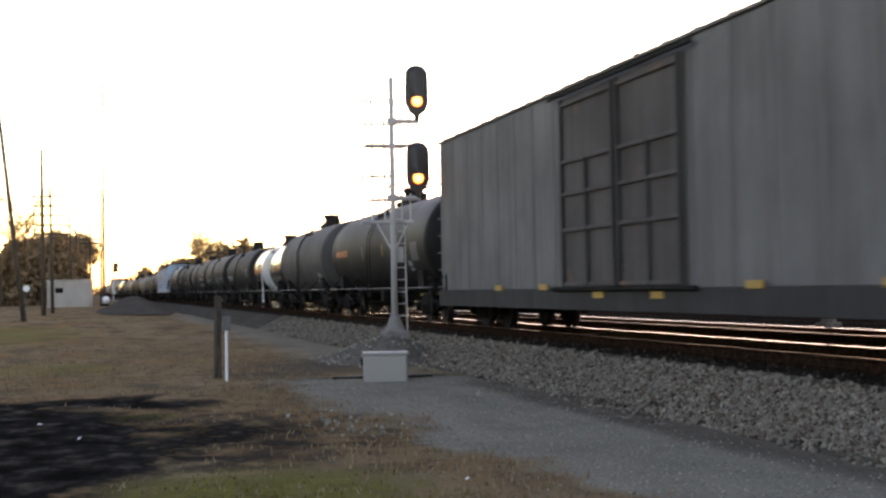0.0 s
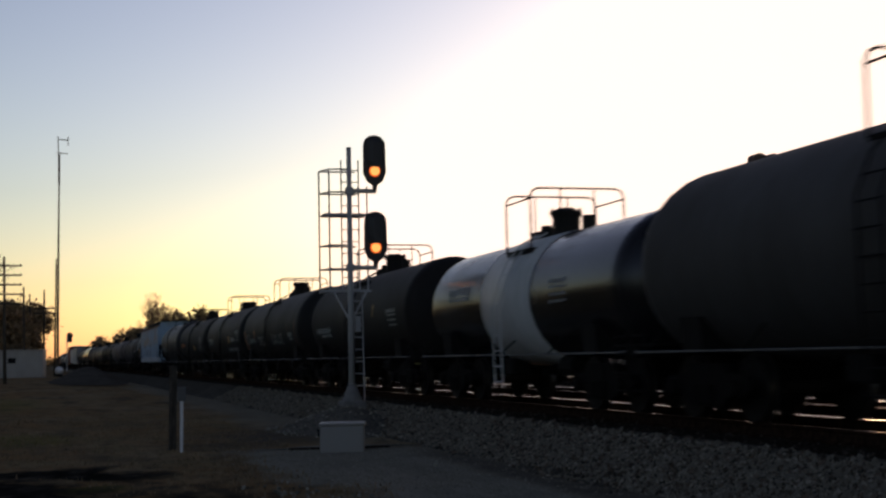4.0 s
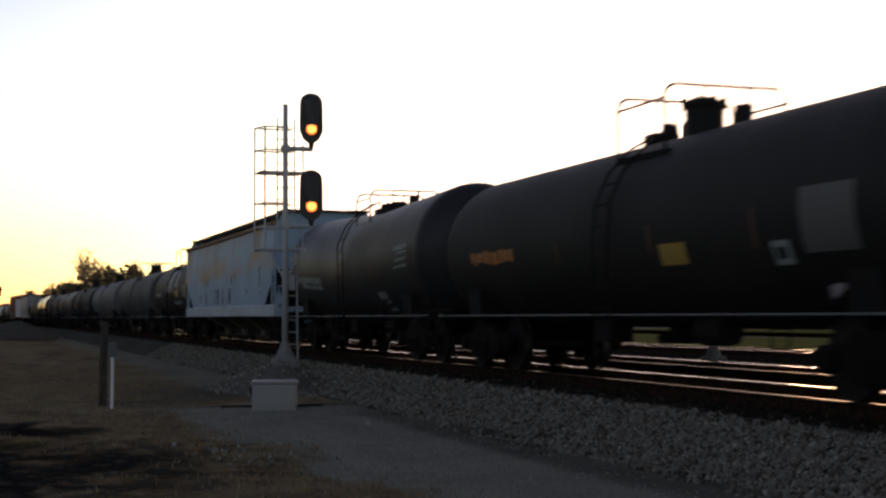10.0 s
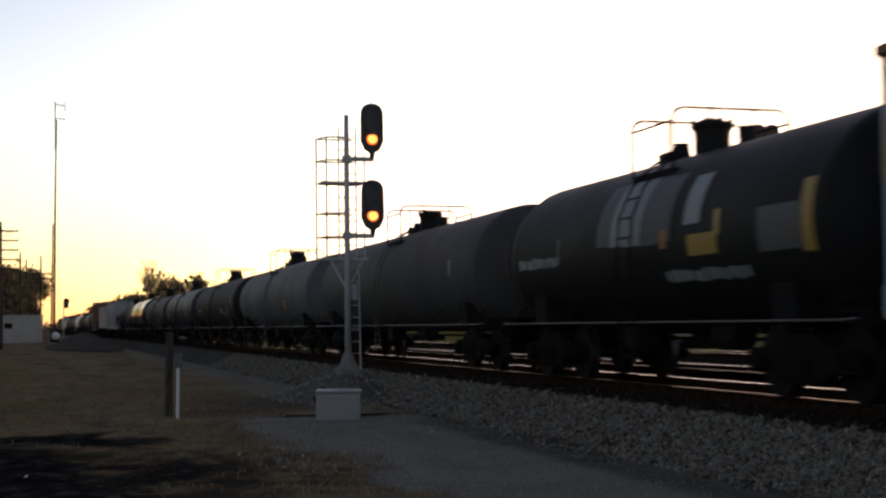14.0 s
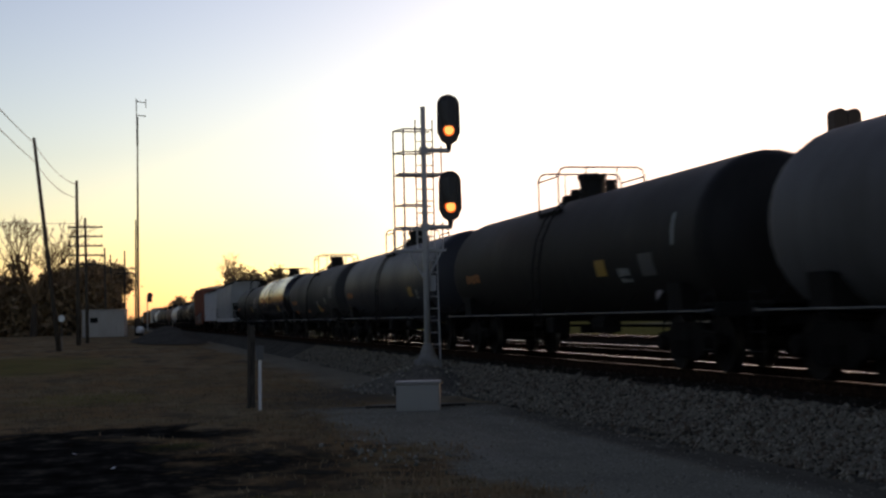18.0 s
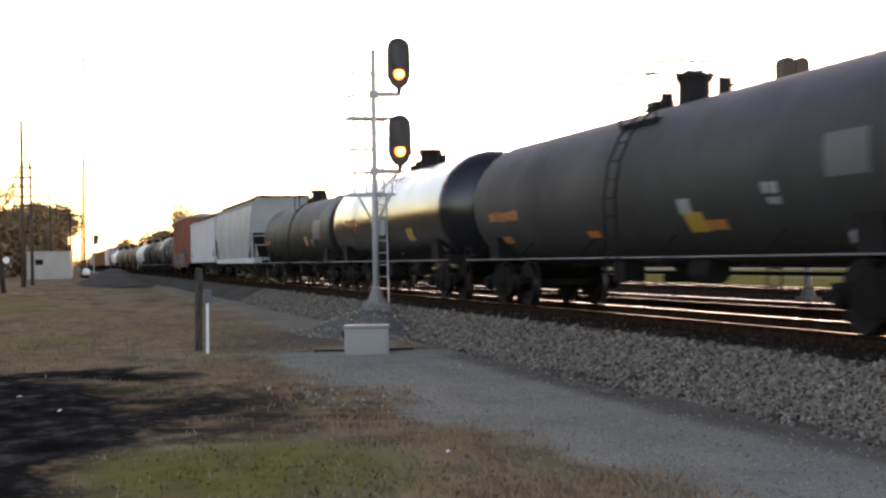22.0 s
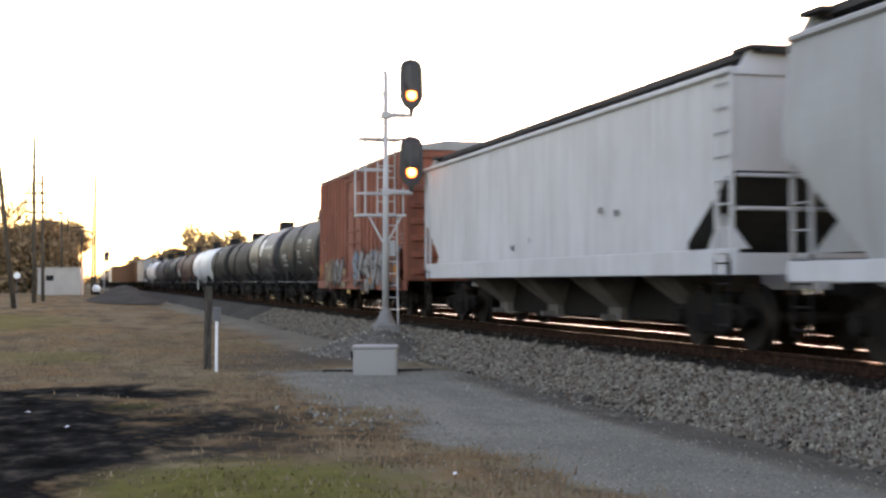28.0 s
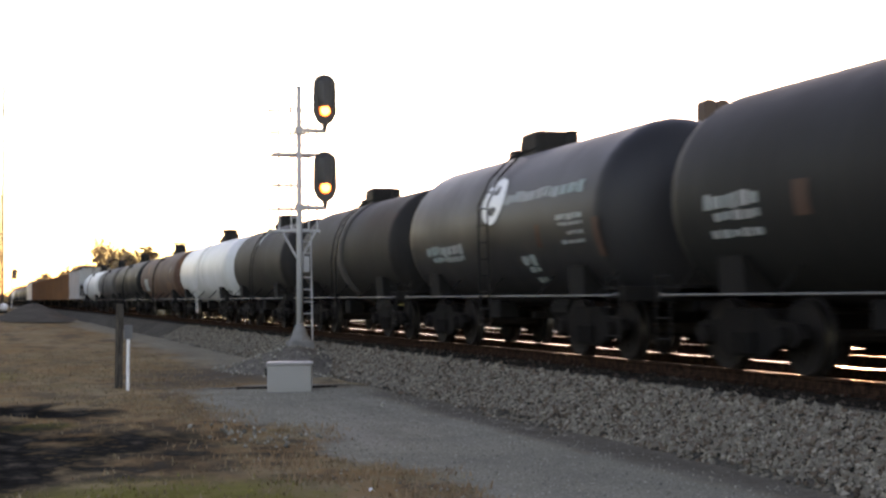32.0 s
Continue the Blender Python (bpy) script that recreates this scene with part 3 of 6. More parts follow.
heap("gravel_heap", 3.0, 118, 3.6, 22, 1.15, "long low heap of dark gravel beside the track", 3)
heap("signal_mound", 6.75, 31.6, 2.0, 3.6, 0.56, "low mound of earth and stone round the signal foundation", 6, M_MOUND)


def build_grass():
    rng = np.random.default_rng(11)
    for name, m, count, label in (("dormant_grass", M_BLADE, 30000, "short dormant straw-coloured grass"), ("russet_tufts", M_RUSSET, 16000, "russet-brown dead weeds in tufts"), ("green_turf", M_TURFBLADE, 14000, "short green turf in patches")):
        pts, k = [], 0
        verts, faces = [], []
        while k < count:
            y = 7.5 + 40 * rng.random() ** 1.7
            x = rng.uniform(-2.4 - 0.18 * y, 4.6)
            g, c, t, _ = zones(x, y)
            dens = (1 - g) * max(0.0, 1 - 1.6 * c) * (t if m is M_TURFBLADE else 1 - 0.75 * t)
            if m is M_RUSSET:
                dens *= sstep(0.05, 0.35, noise.noise((x * 0.9, y * 0.5, 31))) + 0.8 * (2.2 < x) * (y < 22)
            if m is M_RUSSET:
                dens *= 1 - min(1.0, 1.5 * t)
            k += 0.25
            if rng.random() > dens * (0.35 + 0.65 * (noise.noise((x * 1.3, y * 0.9, 6)) > -0.1)):
                continue
            k += 0.75
            a, h, w = rng.uniform(0, 6.28), rng.uniform(0.02, 0.065) * (0.7 if m is M_TURFBLADE else 1.5 if m is M_RUSSET else 1), rng.uniform(0.006, 0.014)
            z = lie(x, y)
            ca, sa, lean = math.cos(a), math.sin(a), rng.uniform(-0.06, 0.06)
            i = len(verts)
            verts += [(x - w * ca, y - w * sa, z), (x + w * ca, y + w * sa, z), (x + lean * sa, y + lean * ca, z + h)]
            faces.append((i, i + 1, i + 2))
        me = bpy.data.meshes.new(name)
        me.from_pydata(verts, [], faces)
        me.materials.append(m)
        tagged(new(name, me), label, "grass", kind="stuff")


build_grass()

# ---- tracks ----
def rail_mesh(name, ys, top):
    """A flat-bottomed rail swept along the line, polished head and rusty sides."""
    prof = [(-0.07, -0.185), (0.07, -0.185), (0.07, -0.172), (0.012, -0.145), (0.012, -0.05), (0.036, -0.036), (0.036, -0.006), (0.026, 0.0),
            (-0.026, 0.0), (-0.036, -0.006), (-0.036, -0.036), (-0.012, -0.05), (-0.012, -0.145), (-0.07, -0.172)]
    bm = bmesh.new()
    rows = [[bm.verts.new((px - bend(y), y, pz)) for px, pz in prof] for y in ys]
    k = len(prof)
    for a, b in zip(rows, rows[1:]):
        for i in range(k):
            f = bm.faces.new((a[i], a[(i + 1) % k], b[(i + 1) % k], b[i]))
            if i == 7:
                f.material_index = 1
    bmesh.ops.recalc_face_normals(bm, faces=bm.faces[:])
    return mesh_of(name, bm, M_RAILSIDE, top)


RAIL_YS = [-460, -200] + list(np.arange(-60, 50, 5.0)) + list(np.arange(50, 410, 8.0)) + [500, 800, 1400]
rail_me, dull_me = rail_mesh("rail", RAIL_YS, M_RAILTOP), rail_mesh("dull_rail", RAIL_YS, M_RAILDULL)
bm = bmesh.new()
box(bm, -1.3, 1.3, -0.115, 0.115, -0.36, -0.187, 0.012)
tie_me = mesh_of("sleeper", bm, M_TIE)
bm = bmesh.new()
box(bm, -0.17, 0.17, -0.09, 0.09, -0.19, -0.176)
for sx in (-0.1, 0.1):
    box(bm, sx - 0.02, sx + 0.02, -0.06, -0.03, -0.18, -0.145)
plate_me = mesh_of("tie_plate", bm, M_RAILSIDE)


def build_track(name, xc, label, single, top=RAIL):
    tr = tagged(new(name), label, "track", kind="structure")
    tr.location = (xc, 0, top)
    for sx in (-0.75, 0.75):
        put("rail", dull_me if sx < 0 and top == RAIL else rail_me, tr, pose(sx, 0, 0))
    rng = random.Random(int(xc * 10))
    y = -30.0
    joined = []
    while y < 330:
        wob = rng.uniform(-0.05, 0.05)
        if single and 5 < y < 125:
            put("sleeper", tie_me, tr, pose(wob - bend(y), y, rng.uniform(-0.01, 0.01), 0, 0, rng.uniform(-0.8, 0.8)))
            if y < 45:
                for sx in (-0.75, 0.75):
                    put("tie_plate", plate_me, tr, pose(sx - bend(y), y, 0))
        else:
            joined.append((wob - bend(y), y))
        y += 0.5 + rng.uniform(-0.025, 0.025)
    vs, fs = [], []
    for dx, yy in joined:
        i = len(vs)
        vs += [(dx + sx * 1.3, yy + sy * 0.115, z) for z in (-0.36, -0.187) for sx, sy in ((-1, -1), (1, -1), (1, 1), (-1, 1))]
        fs += [(i + 4, i + 5, i + 6, i + 7)] + [(i + a, i + (a + 1) % 4, i + 4 + (a + 1) % 4, i + 4 + a) for a in range(4)]
    me = bpy.data.meshes.new("sleepers")
    me.from_pydata(vs, [], fs)
    me.materials.append(M_TIE)
    tagged(put("sleepers", me, tr), kind="stuff")
    return tr


build_track("track_1", XC, "near track of rusty rails with polished heads on dark wooden sleepers", True)
build_track("track_2", XC2, "second track of rusty rails beyond the train", False)
build_track("track_3", 23.4, "little-used siding half sunk in pale gravel and grass", False, 0.6)


# ---- wayside things ----
def build_signal():
    """Colour-light signal: mast, two heads, two small platforms with cage rails, ladder."""
    sg = tagged(new("railway_signal"), "silver-painted two-headed railway signal mast showing amber over amber", "signal")
    sg.location = (7.26, 33.4, 0.0)
    bm = bmesh.new()
    tube(bm, (0, 0, 0.62), (0, 0, 0.72), 0.27, 8, 0.25)
    tube(bm, (0, 0, 0.72), (0, 0, 1.05), 0.23, 12, 0.10)
    box(bm, -0.3, 0.3, -0.3, 0.3, 0.15, 0.64, 0.03)
    part("foundation", bm, M_CONCRETE, sg, "concrete foundation with flared cast base")
    bm = bmesh.new()
    tube(bm, (0, 0, 0.9), (0, 0, 7.0), 0.085, 12, 0.062)
    tube(bm, (0, 0, 7.0), (0, 0, 7.03), 0.07, 12)
    part("mast", bm, M_GALV, sg, "silver tubular mast", True)
    for zl, arm in ((6.42, 5.92), (4.47, 3.97)):
        bm = bmesh.new()
        tube(bm, (-0.1, 0, arm), (0.66, -0.0, arm), 0.06, 8)
        tube(bm, (0.66, 0, arm - 0.05), (0.66, 0, arm + 0.18), 0.05, 8)
        box(bm, -0.1, 0.1, -0.09, 0.09, arm - 0.09, arm + 0.09, 0.015)
        tube(bm, (0.2, 0, arm + 0.04), (0.24, 0, arm + 0.12), 0.02)
        tube(bm, (0.44, 0, arm + 0.04), (0.47, 0, arm + 0.12), 0.02)
        part("bracket", bm, M_GALV, sg, "silver bracket arm")
        hd = new("signal_head")
        hd.parent = sg
        hd.location = (0.64, -0.12, zl)
        # oval backing plate with a tapered foot
        out = []
        for i in range(13):
            a = math.pi * i / 12
            out.append((0.29 * math.cos(a), 0.62 + 0.30 * math.sin(a) ** 0.8))
        out += [(-0.30, -0.05), (-0.20, -0.27), (-0.06, -0.36), (0.06, -0.36), (0.20, -0.27), (0.30, -0.05)]
        bm = bmesh.new()
        prism(bm, out, 0.0, 0.03, "y")
        box(bm, -0.17, 0.17, 0.03, 0.30, -0.2, 0.78, 0.03)
        put("backing_plate", mesh_of("backing_plate", bm, M_SIGBLACK), hd)
        bm = bmesh.new()
        bmesh.ops.create_cone(bm, cap_ends=True, segments=24, radius1=0.105, radius2=0.118, depth=0.03, matrix=pose(0, -0.03, 0, 90))
        put("lens", mesh_of("lens", bm, M_LENS), hd, None, "glowing amber lens")
        # dimly glowing ring added as the halo round the lamp
        bm = bmesh.new()
        bmesh.ops.create_cone(bm, cap_ends=True, segments=24, radius1=0.145, radius2=0.145, depth=0.02, matrix=pose(0, -0.013, 0, 90))
        put("lens_rim", mesh_of("lens_rim", bm, M_LENSHALO), hd, None, "dim glowing ring for the lamp's orange halo")
        # tall folded hood from the crown down to the lens
        bm = bmesh.new()
        levels = ((0.86, 0.10, 0.05), (0.74, 0.20, 0.13), (0.40, 0.20, 0.17), (0.13, 0.17, 0.20), (0.10, 0.17, 0.20))
        prev = None
        for z, w, dp in levels:
            row = [bm.verts.new(c) for c in ((-w, -0.002, z), (-w * 0.30, -dp, z), (w * 0.85, -dp * 0.55, z), (w, -0.002, z))]
            if prev:
                for q in range(3):
                    bm.faces.new((prev[q], prev[q + 1], row[q + 1], row[q]))
            else:
                bm.faces.new(row)
            prev = row
        bm.faces.new(prev[::-1])
        bmesh.ops.recalc_face_normals(bm, faces=bm.faces[:])
        put("hood", mesh_of("hood", bm, M_SIGBLACK), hd, None, "tall folded black hood")
        bm = bmesh.new()
        tube(bm, (0.02, 0.1, -0.5), (0.02, 0.1, -0.28), 0.05, 8, 0.09)
        put("foot", mesh_of("foot", bm, M_SIGBLACK), hd)
    for z in (5.36, 3.42):
        pf = new("platform")
        pf.parent = sg
        x0, x1 = (-0.62, 0.50) if z > 4 else (-0.68, 0.55)
        for y in (0.10, 0.62):
            bm = bmesh.new()
            box(bm, x0, x1, y - 0.025, y + 0.025, z - 0.06, z)
            part("platform_beam", bm, M_GALV, pf)
        bm = bmesh.new()
        box(bm, 0, 0.05, 0.126, 0.594, z - 0.035, z - 0.005)
        bar = mesh_of("grating_bar", bm, M_GALV)
        x = x0
        while x < x1:
            put("grating_bar", bar, pf, pose(x, 0, 0))
            x += 0.085
    # cage rails round the platforms
    for x, y in ((-0.66, 0.62), (-0.50, 0.10)):
        bm = bmesh.new()
        tube(bm, (x, y, 3.35), (x, y, 6.48), 0.024)
        part("cage_post", bm, M_GALV, sg)
    for z in (6.48, 5.9, 4.55, 3.95):
        bm = bmesh.new()
        path_tube(bm, [(0.0, 0.06, z), (-0.50, 0.10, z), (-0.66, 0.62, z), (0.3, 0.62, z)], 0.021)
        part("cage_rail", bm, M_GALV, sg)
    for z in (3.4, 5.36):
        bm = bmesh.new()
        path_tube(bm, [(0.5, 0.2, z), (0.5, 0.2, z + 0.57), (0.1, 0.2, z + 0.57)], 0.02)
        part("cage_rail", bm, M_GALV, sg)
    for x in (-0.14, 0.31):
        bm = bmesh.new()
        tube(bm, (x, 0.32, 3.4), (x, 0.32, 6.75), 0.02)
        part("ladder_rail", bm, M_GALV, sg)
    for x in (0.05, 0.36):
        bm = bmesh.new()
        tube(bm, (x, 0.18, 0.6), (x - 0.03, 0.18, 3.4), 0.022)
        part("ladder_rail", bm, M_GALV, sg)
    z = 1.0
    while z < 6.7:
        bm = bmesh.new()
        if z < 3.4:
            tube(bm, (0.06, 0.18, z), (0.36, 0.18, z), 0.016)
        else:
            tube(bm, (-0.14, 0.32, z), (0.31, 0.32, z), 0.014)
        part("rung", bm, M_GALV, sg)
        z += 0.305
    for s in (-1, 1):
        bm = bmesh.new()
        tube(bm, (s * 0.42, 0.05, 3.36), (s * 0.06, 0.03, 2.7), 0.028)
        part("strut", bm, M_GALV, sg, "diagonal platform strut")
    bm = bmesh.new()
    box(bm, 0.12, 0.27, 0.06, 0.2, 2.35, 2.75, 0.015)
    part("junction_box", bm, M_GALV, sg)


build_signal()


def build_back_signal():
    """The signal for the other direction, seen from behind across both tracks."""
    s = tagged(new("railway_signal"), "twin-headed railway signal seen from behind beyond the second track", "signal")
    s.location = (16.5, 28.4, 0)
    bm = bmesh.new()
    box(bm, -0.24, 0.24, -0.24, 0.24, -0.1, 0.72, 0.04)
    tube(bm, (0, 0, 0.70), (0, 0, 0.98), 0.2, 10, 0.11)
    part("foundation", bm, M_MOUND, s, "grimy concrete foundation block")
    bm = bmesh.new()
    tube(bm, (0, 0, 1.0), (0, 0, 5.6), 0.085, 10, 0.07)
    part("mast", bm, M_GALV, s, "silver tubular mast", True)
    bm = bmesh.new()
    tube(bm, (0.1, 0, 4.9), (-0.75, 0, 4.9), 0.05, 8)
    part("bracket", bm, M_GALV, s)
    for x in (-0.49, -0.13):
        hd = new("signal_head")
        hd.parent = s
        out = [(x + 0.165 * math.cos(math.pi * k / 10), 6.14 + 0.17 * math.sin(math.pi * k / 10) ** 0.7) for k in range(11)] + [(x - 0.165, 5.25), (x - 0.07, 5.0), (x + 0.07, 5.0), (x + 0.165, 5.25)]
        bm = bmesh.new()
        prism(bm, out, -0.17, 0.17, "y")
        part("housing", bm, M_SIGBROWN, hd, "weathered brown housing")
        bm = bmesh.new()
        tube(bm, (x, 0.17, 5.6), (x, 0.4, 5.6), 0.13, 12)
        part("visor", bm, M_SIGBLACK, hd)


build_back_signal()


def build_battery_box():
    b = tagged(new("battery_box"), "pale grey metal equipment box sunk in the gravel beside the signal", "equipment box")
    b.matrix_basis = pose(5.16, 24.62, 0, 0, 0, -14)
    bm = bmesh.new()
    box(bm, -0.40, 0.40, -0.28, 0.28, -0.1, 0.47, 0.012)
    part("body", bm, M_BOXPAINT, b)
    bm = bmesh.new()
    box(bm, -0.42, 0.42, -0.30, 0.30, 0.475, 0.53, 0.015)
    part("lid", bm, M_BOXPAINT, b)
    bm = bmesh.new()
    tube(bm, (-0.40, -0.16, 0.30), (-0.435, -0.16, 0.42), 0.02)
    box(bm, -0.44, -0.41, -0.19, -0.13, 0.28, 0.36, 0.006)
    part("hasp", bm, M_UNDER, b, "dark padlock and hasp")
    bm = bmesh.new()
    box(bm, -0.36, 0.36, -0.289, -0.281, 0.06, 0.41)
    part("front_panel", bm, M_BOXPAINT, b)
    t = tagged(new("timber"), "dark weathered timber half sunk beside the equipment box", "timber")
    bm = bmesh.new()
    box(bm, -0.95, 0.95, -0.10, 0.10, -0.1, 0.035, 0.012)
    part("beam", bm, M_TIE, t)
    t.matrix_basis = pose(5.25, 25.35, 0, 0, 0, -8)


build_battery_box()


def build_posts():
    p = tagged(new("wooden_post"), "weathered dark square wooden post in the grass", "post")
    p.matrix_basis = pose(2.26, 26.7, 0, 0, 0.8, 5)
    bm = bmesh.new()
    box(bm, -0.065, 0.065, -0.065, 0.065, -0.2, 1.62, 0.01)
    bmesh.ops.rotate(bm, verts=[v for v in bm.verts if v.co.z > 1.5], cent=(0, 0, 1.6), matrix=Matrix.Rotation(0.12, 3, "Y"))
    part("shaft", bm, M_WOODPOST, p)
    q = tagged(new("cable_marker"), "slim white plastic cable marker with a grey cap", "marker post")
    q.matrix_basis = pose(2.38, 26.1, 0, 0, 0.5, 0)
    bm = bmesh.new()
    tube(bm, (0, 0, -0.2), (0, 0, 0.98), 0.031, 10)
    part("pipe", bm, M_PVC, q, "white pipe")
    bm = bmesh.new()
    box(bm, -0.075, 0.075, -0.04, 0.04, 0.95, 1.22, 0.012)
    part("cap", bm, M_CAP, q, "grey marker cap")


build_posts()


def build_hut():
    h = tagged(new("equipment_hut"), "pale flat-roofed railway equipment hut in the grass", "hut")
    h.matrix_basis = pose(-2.75, 150, 0.3, 0, 0, -8)
    bm = bmesh.new()
    box(bm, -2.2, 2.2, -1.2, 1.2, 0, 2.75, 0.03)
    part("wall", bm, M_HUT, h)
    bm = bmesh.new()
    box(bm, -2.3, 2.3, -1.3, 1.3, 2.76, 2.95, 0.04)
    part("roof", bm, M_HUT, h)
    bm = bmesh.new()
    box(bm, -1.35, -0.55, -1.24, -1.203, 1.55, 2.1, 0.01)
    part("vent", bm, M_UNDER, h, "dark louvred vent")
    bm = bmesh.new()
    box(bm, 0.5, 1.4, -1.24, -1.203, 0.15, 2.3, 0.01)
    part("door", bm, M_HUT, h)


build_hut()


def build_far_bits():
    s = tagged(new("round_sign"), "small round white sign on a thin post by the leaning pole", "sign")
    s.location = (-4.09, 85.0, lie(-4.09, 85.0))
    bm = bmesh.new()
    tube(bm, (0, 0, -0.2), (0, 0, 2.0), 0.025, 6)
    part("post", bm, M_CAP, s)
    bm = bmesh.new()
    bmesh.ops.create_cone(bm, cap_ends=True, segments=18, radius1=0.2, radius2=0.2, depth=0.02, matrix=pose(0, -0.04, 1.98, 90))
    part("disc", bm, M_PVC, s, "white disc")
    k = tagged(new("white_tank"), "small white domed tank on dark feet beside the line", "tank")
    k.location = (0.9, 150, lie(0.9, 150))
    bm = bmesh.new()
    bmesh.ops.create_uvsphere(bm, u_segments=16, v_segments=10, radius=0.5, matrix=Matrix.LocRotScale((0, 0, 0.62), None, (0.9, 1.3, 0.9)))
    part("vessel", bm, M_PVC, k, smooth=True)
    for y in (-0.4, 0.4):
        bm = bmesh.new()
        box(bm, -0.35, 0.35, y - 0.08, y + 0.08, -0.1, 0.3, 0.02)
        part("foot", bm, M_UNDER, k)


build_far_bits()


def build_pole(name, label, base, top, r, arms=(), lean=0.0, mats=M_POLE):
    p = tagged(new(name), label, "pole")
    p.location = base
    d = Vector(top) - Vector(base)
    bm = bmesh.new()
    tube(bm, (0, 0, -0.3), d, r, 9, r * 0.6)
    part("shaft", bm, mats, p, smooth=True)
    for z, w in arms:
        f = z / d.z
        bm = bmesh.new()
        c = d * f
        box(bm, c.x - w, c.x + w, c.y - r - 0.1, c.y - r, c.z - 0.06, c.z + 0.06)
        arm = part("crossarm", bm, M_POLE, p)
        for k in range(6):
            bm = bmesh.new()
            x = c.x - w + 0.12 + (2 * w - 0.24) * k / 5
            tube(bm, (x, c.y - r - 0.05, c.z + 0.06), (x, c.y - r - 0.05, c.z + 0.2), 0.035, 6, 0.025)
            put("insulator", mesh_of("insulator", bm, M_WIRE), arm)
    return p


POLES = {
    "lean_pole": (-4.27, 86, 0.00, -5.70, 13.19, 0.16, "leaning weathered wooden utility pole"),
    "tall_pole": (-3.81, 104, 0.15, -3.86, 12.41, 0.17, "tall dark wooden utility pole"),
    "telegraph_pole": (-3.42, 112, 0.20, -3.52, 10.23, 0.15, "dark telegraph pole with five crossarms"),
    "third_pole": (-3.05, 175, 0.30, -3.19, 11.29, 0.17, "distant dark utility pole"),
    "fourth_pole": (-2.70, 200, 0.30, -2.81, 11.66, 0.17, "distant dark utility pole among the trees"),
    "cross_pole": (-0.79, 180, 0.30, -0.75, 11.13, 0.17, "distant telegraph pole with two crossarms"),
    "stub_pole": (0.45, 150, 0.30, 0.59, 12.89, 0.12, "dark wooden pole beside the radio mast"),
}
ARMS = {"telegraph_pole": ((-0.75, 1.35), (-1.5, 1.35), (-2.25, 1.35), (-3.0, 1.35), (-3.75, 1.35)), "cross_pole": ((-2.4, 1.3), (-3.0, 1.3))}
for key, (bx, by, bz, tx, tz, r, label) in POLES.items():
    nm = "telegraph_pole" if key in ARMS else "utility_pole"
    arms = [(tz - bz + a, w) for a, w in ARMS.get(key, ())]
    build_pole(nm, label, (bx, by, bz), (tx, by, tz), r, arms)


def build_antenna():
    a = tagged(new("radio_mast"), "tall slender radio mast with a folded dipole at its tip", "mast")
    a.location = (0.76, 152, 0.3)
    bm = bmesh.new()
    tube(bm, (0, 0, -0.3), (0.05, 0, 13), 0.15, 8, 0.11)
    tube(bm, (0.05, 0, 13), (0.12, 0, 22.0), 0.11, 8, 0.07)
    part("shaft", bm, M_POLE, a)
    bm = bmesh.new()
    tube(bm, (0.1, 0, 20.9), (0.12, 0, 24.1), 0.11, 8)
    part("coupler_can", bm, M_UNDER, a)
    bm = bmesh.new()
    path_tube(bm, [(0.02, 0, 23.9), (0.02, 0, 26.1)], 0.06)
    path_tube(bm, [(0.02, 0, 25.8), (1.1, 0, 25.7)], 0.05)
    path_tube(bm, [(0.02, 0, 24.3), (1.05, 0, 24.2)], 0.05)
    path_tube(bm, [(1.05, 0, 26.1), (1.05, 0, 25.1)], 0.045)
    part("dipole", bm, M_UNDER, a)


build_antenna()


def wire(a, b, sag, r=0.018):
    cu = bpy.data.curves.new("wire", "CURVE")
    cu.dimensions, cu.bevel_depth, cu.bevel_resolution = "3D", r, 1
    sp = cu.splines.new("POLY")
    sp.points.add(14)
    a, b = Vector(a), Vector(b)
    for i in range(15):
        f = i / 14
        q = a.lerp(b, f)
        sp.points[i].co = (q.x, q.y, q.z - sag * 4 * f * (1 - f), 1)
    cu.materials.append(M_WIRE)
    return tagged(new("overhead_wire", cu), "thin dark overhead wire between the poles", "wire", "overhead wires")


lp, tp, tg = POLES["lean_pole"], POLES["tall_pole"], POLES["telegraph_pole"]
for dz in (0.3, 1.4):
    wire((lp[3], lp[1], lp[4] - dz), (tp[3], tp[1], tp[4] - dz * 0.9), 0.5)
    wire((lp[3], lp[1], lp[4] - dz), (-4.1, 25, 7.9 - 0.45 * dz), 0.15)
wire((tp[3], tp[1], tp[4] - 3.2), (-26, 40, 9.0), 1.2)


def build_far_signal():
    s = tagged(new("railway_signal"), "small distant signal on a bracket post beside the line", "signal")
    s.location = (2.97, 260, 0.3)
    bm = bmesh.new()
    tube(bm, (0, 0, -0.3), (0, 0, 6.4), 0.1, 8)
    part("mast", bm, M_GALV, s)
    bm = bmesh.new()
    bmesh.ops.create_cone(bm, cap_ends=True, segments=16, radius1=0.55, radius2=0.55, depth=0.12, matrix=pose(0.5, -0.1, 6.6, 90))
    box(bm, 0.1, 0.9, -0.1, 0.0, 5.3, 6.6, 0.1)
    part("signal_head", bm, M_SIGBLACK, s)


build_far_signal()


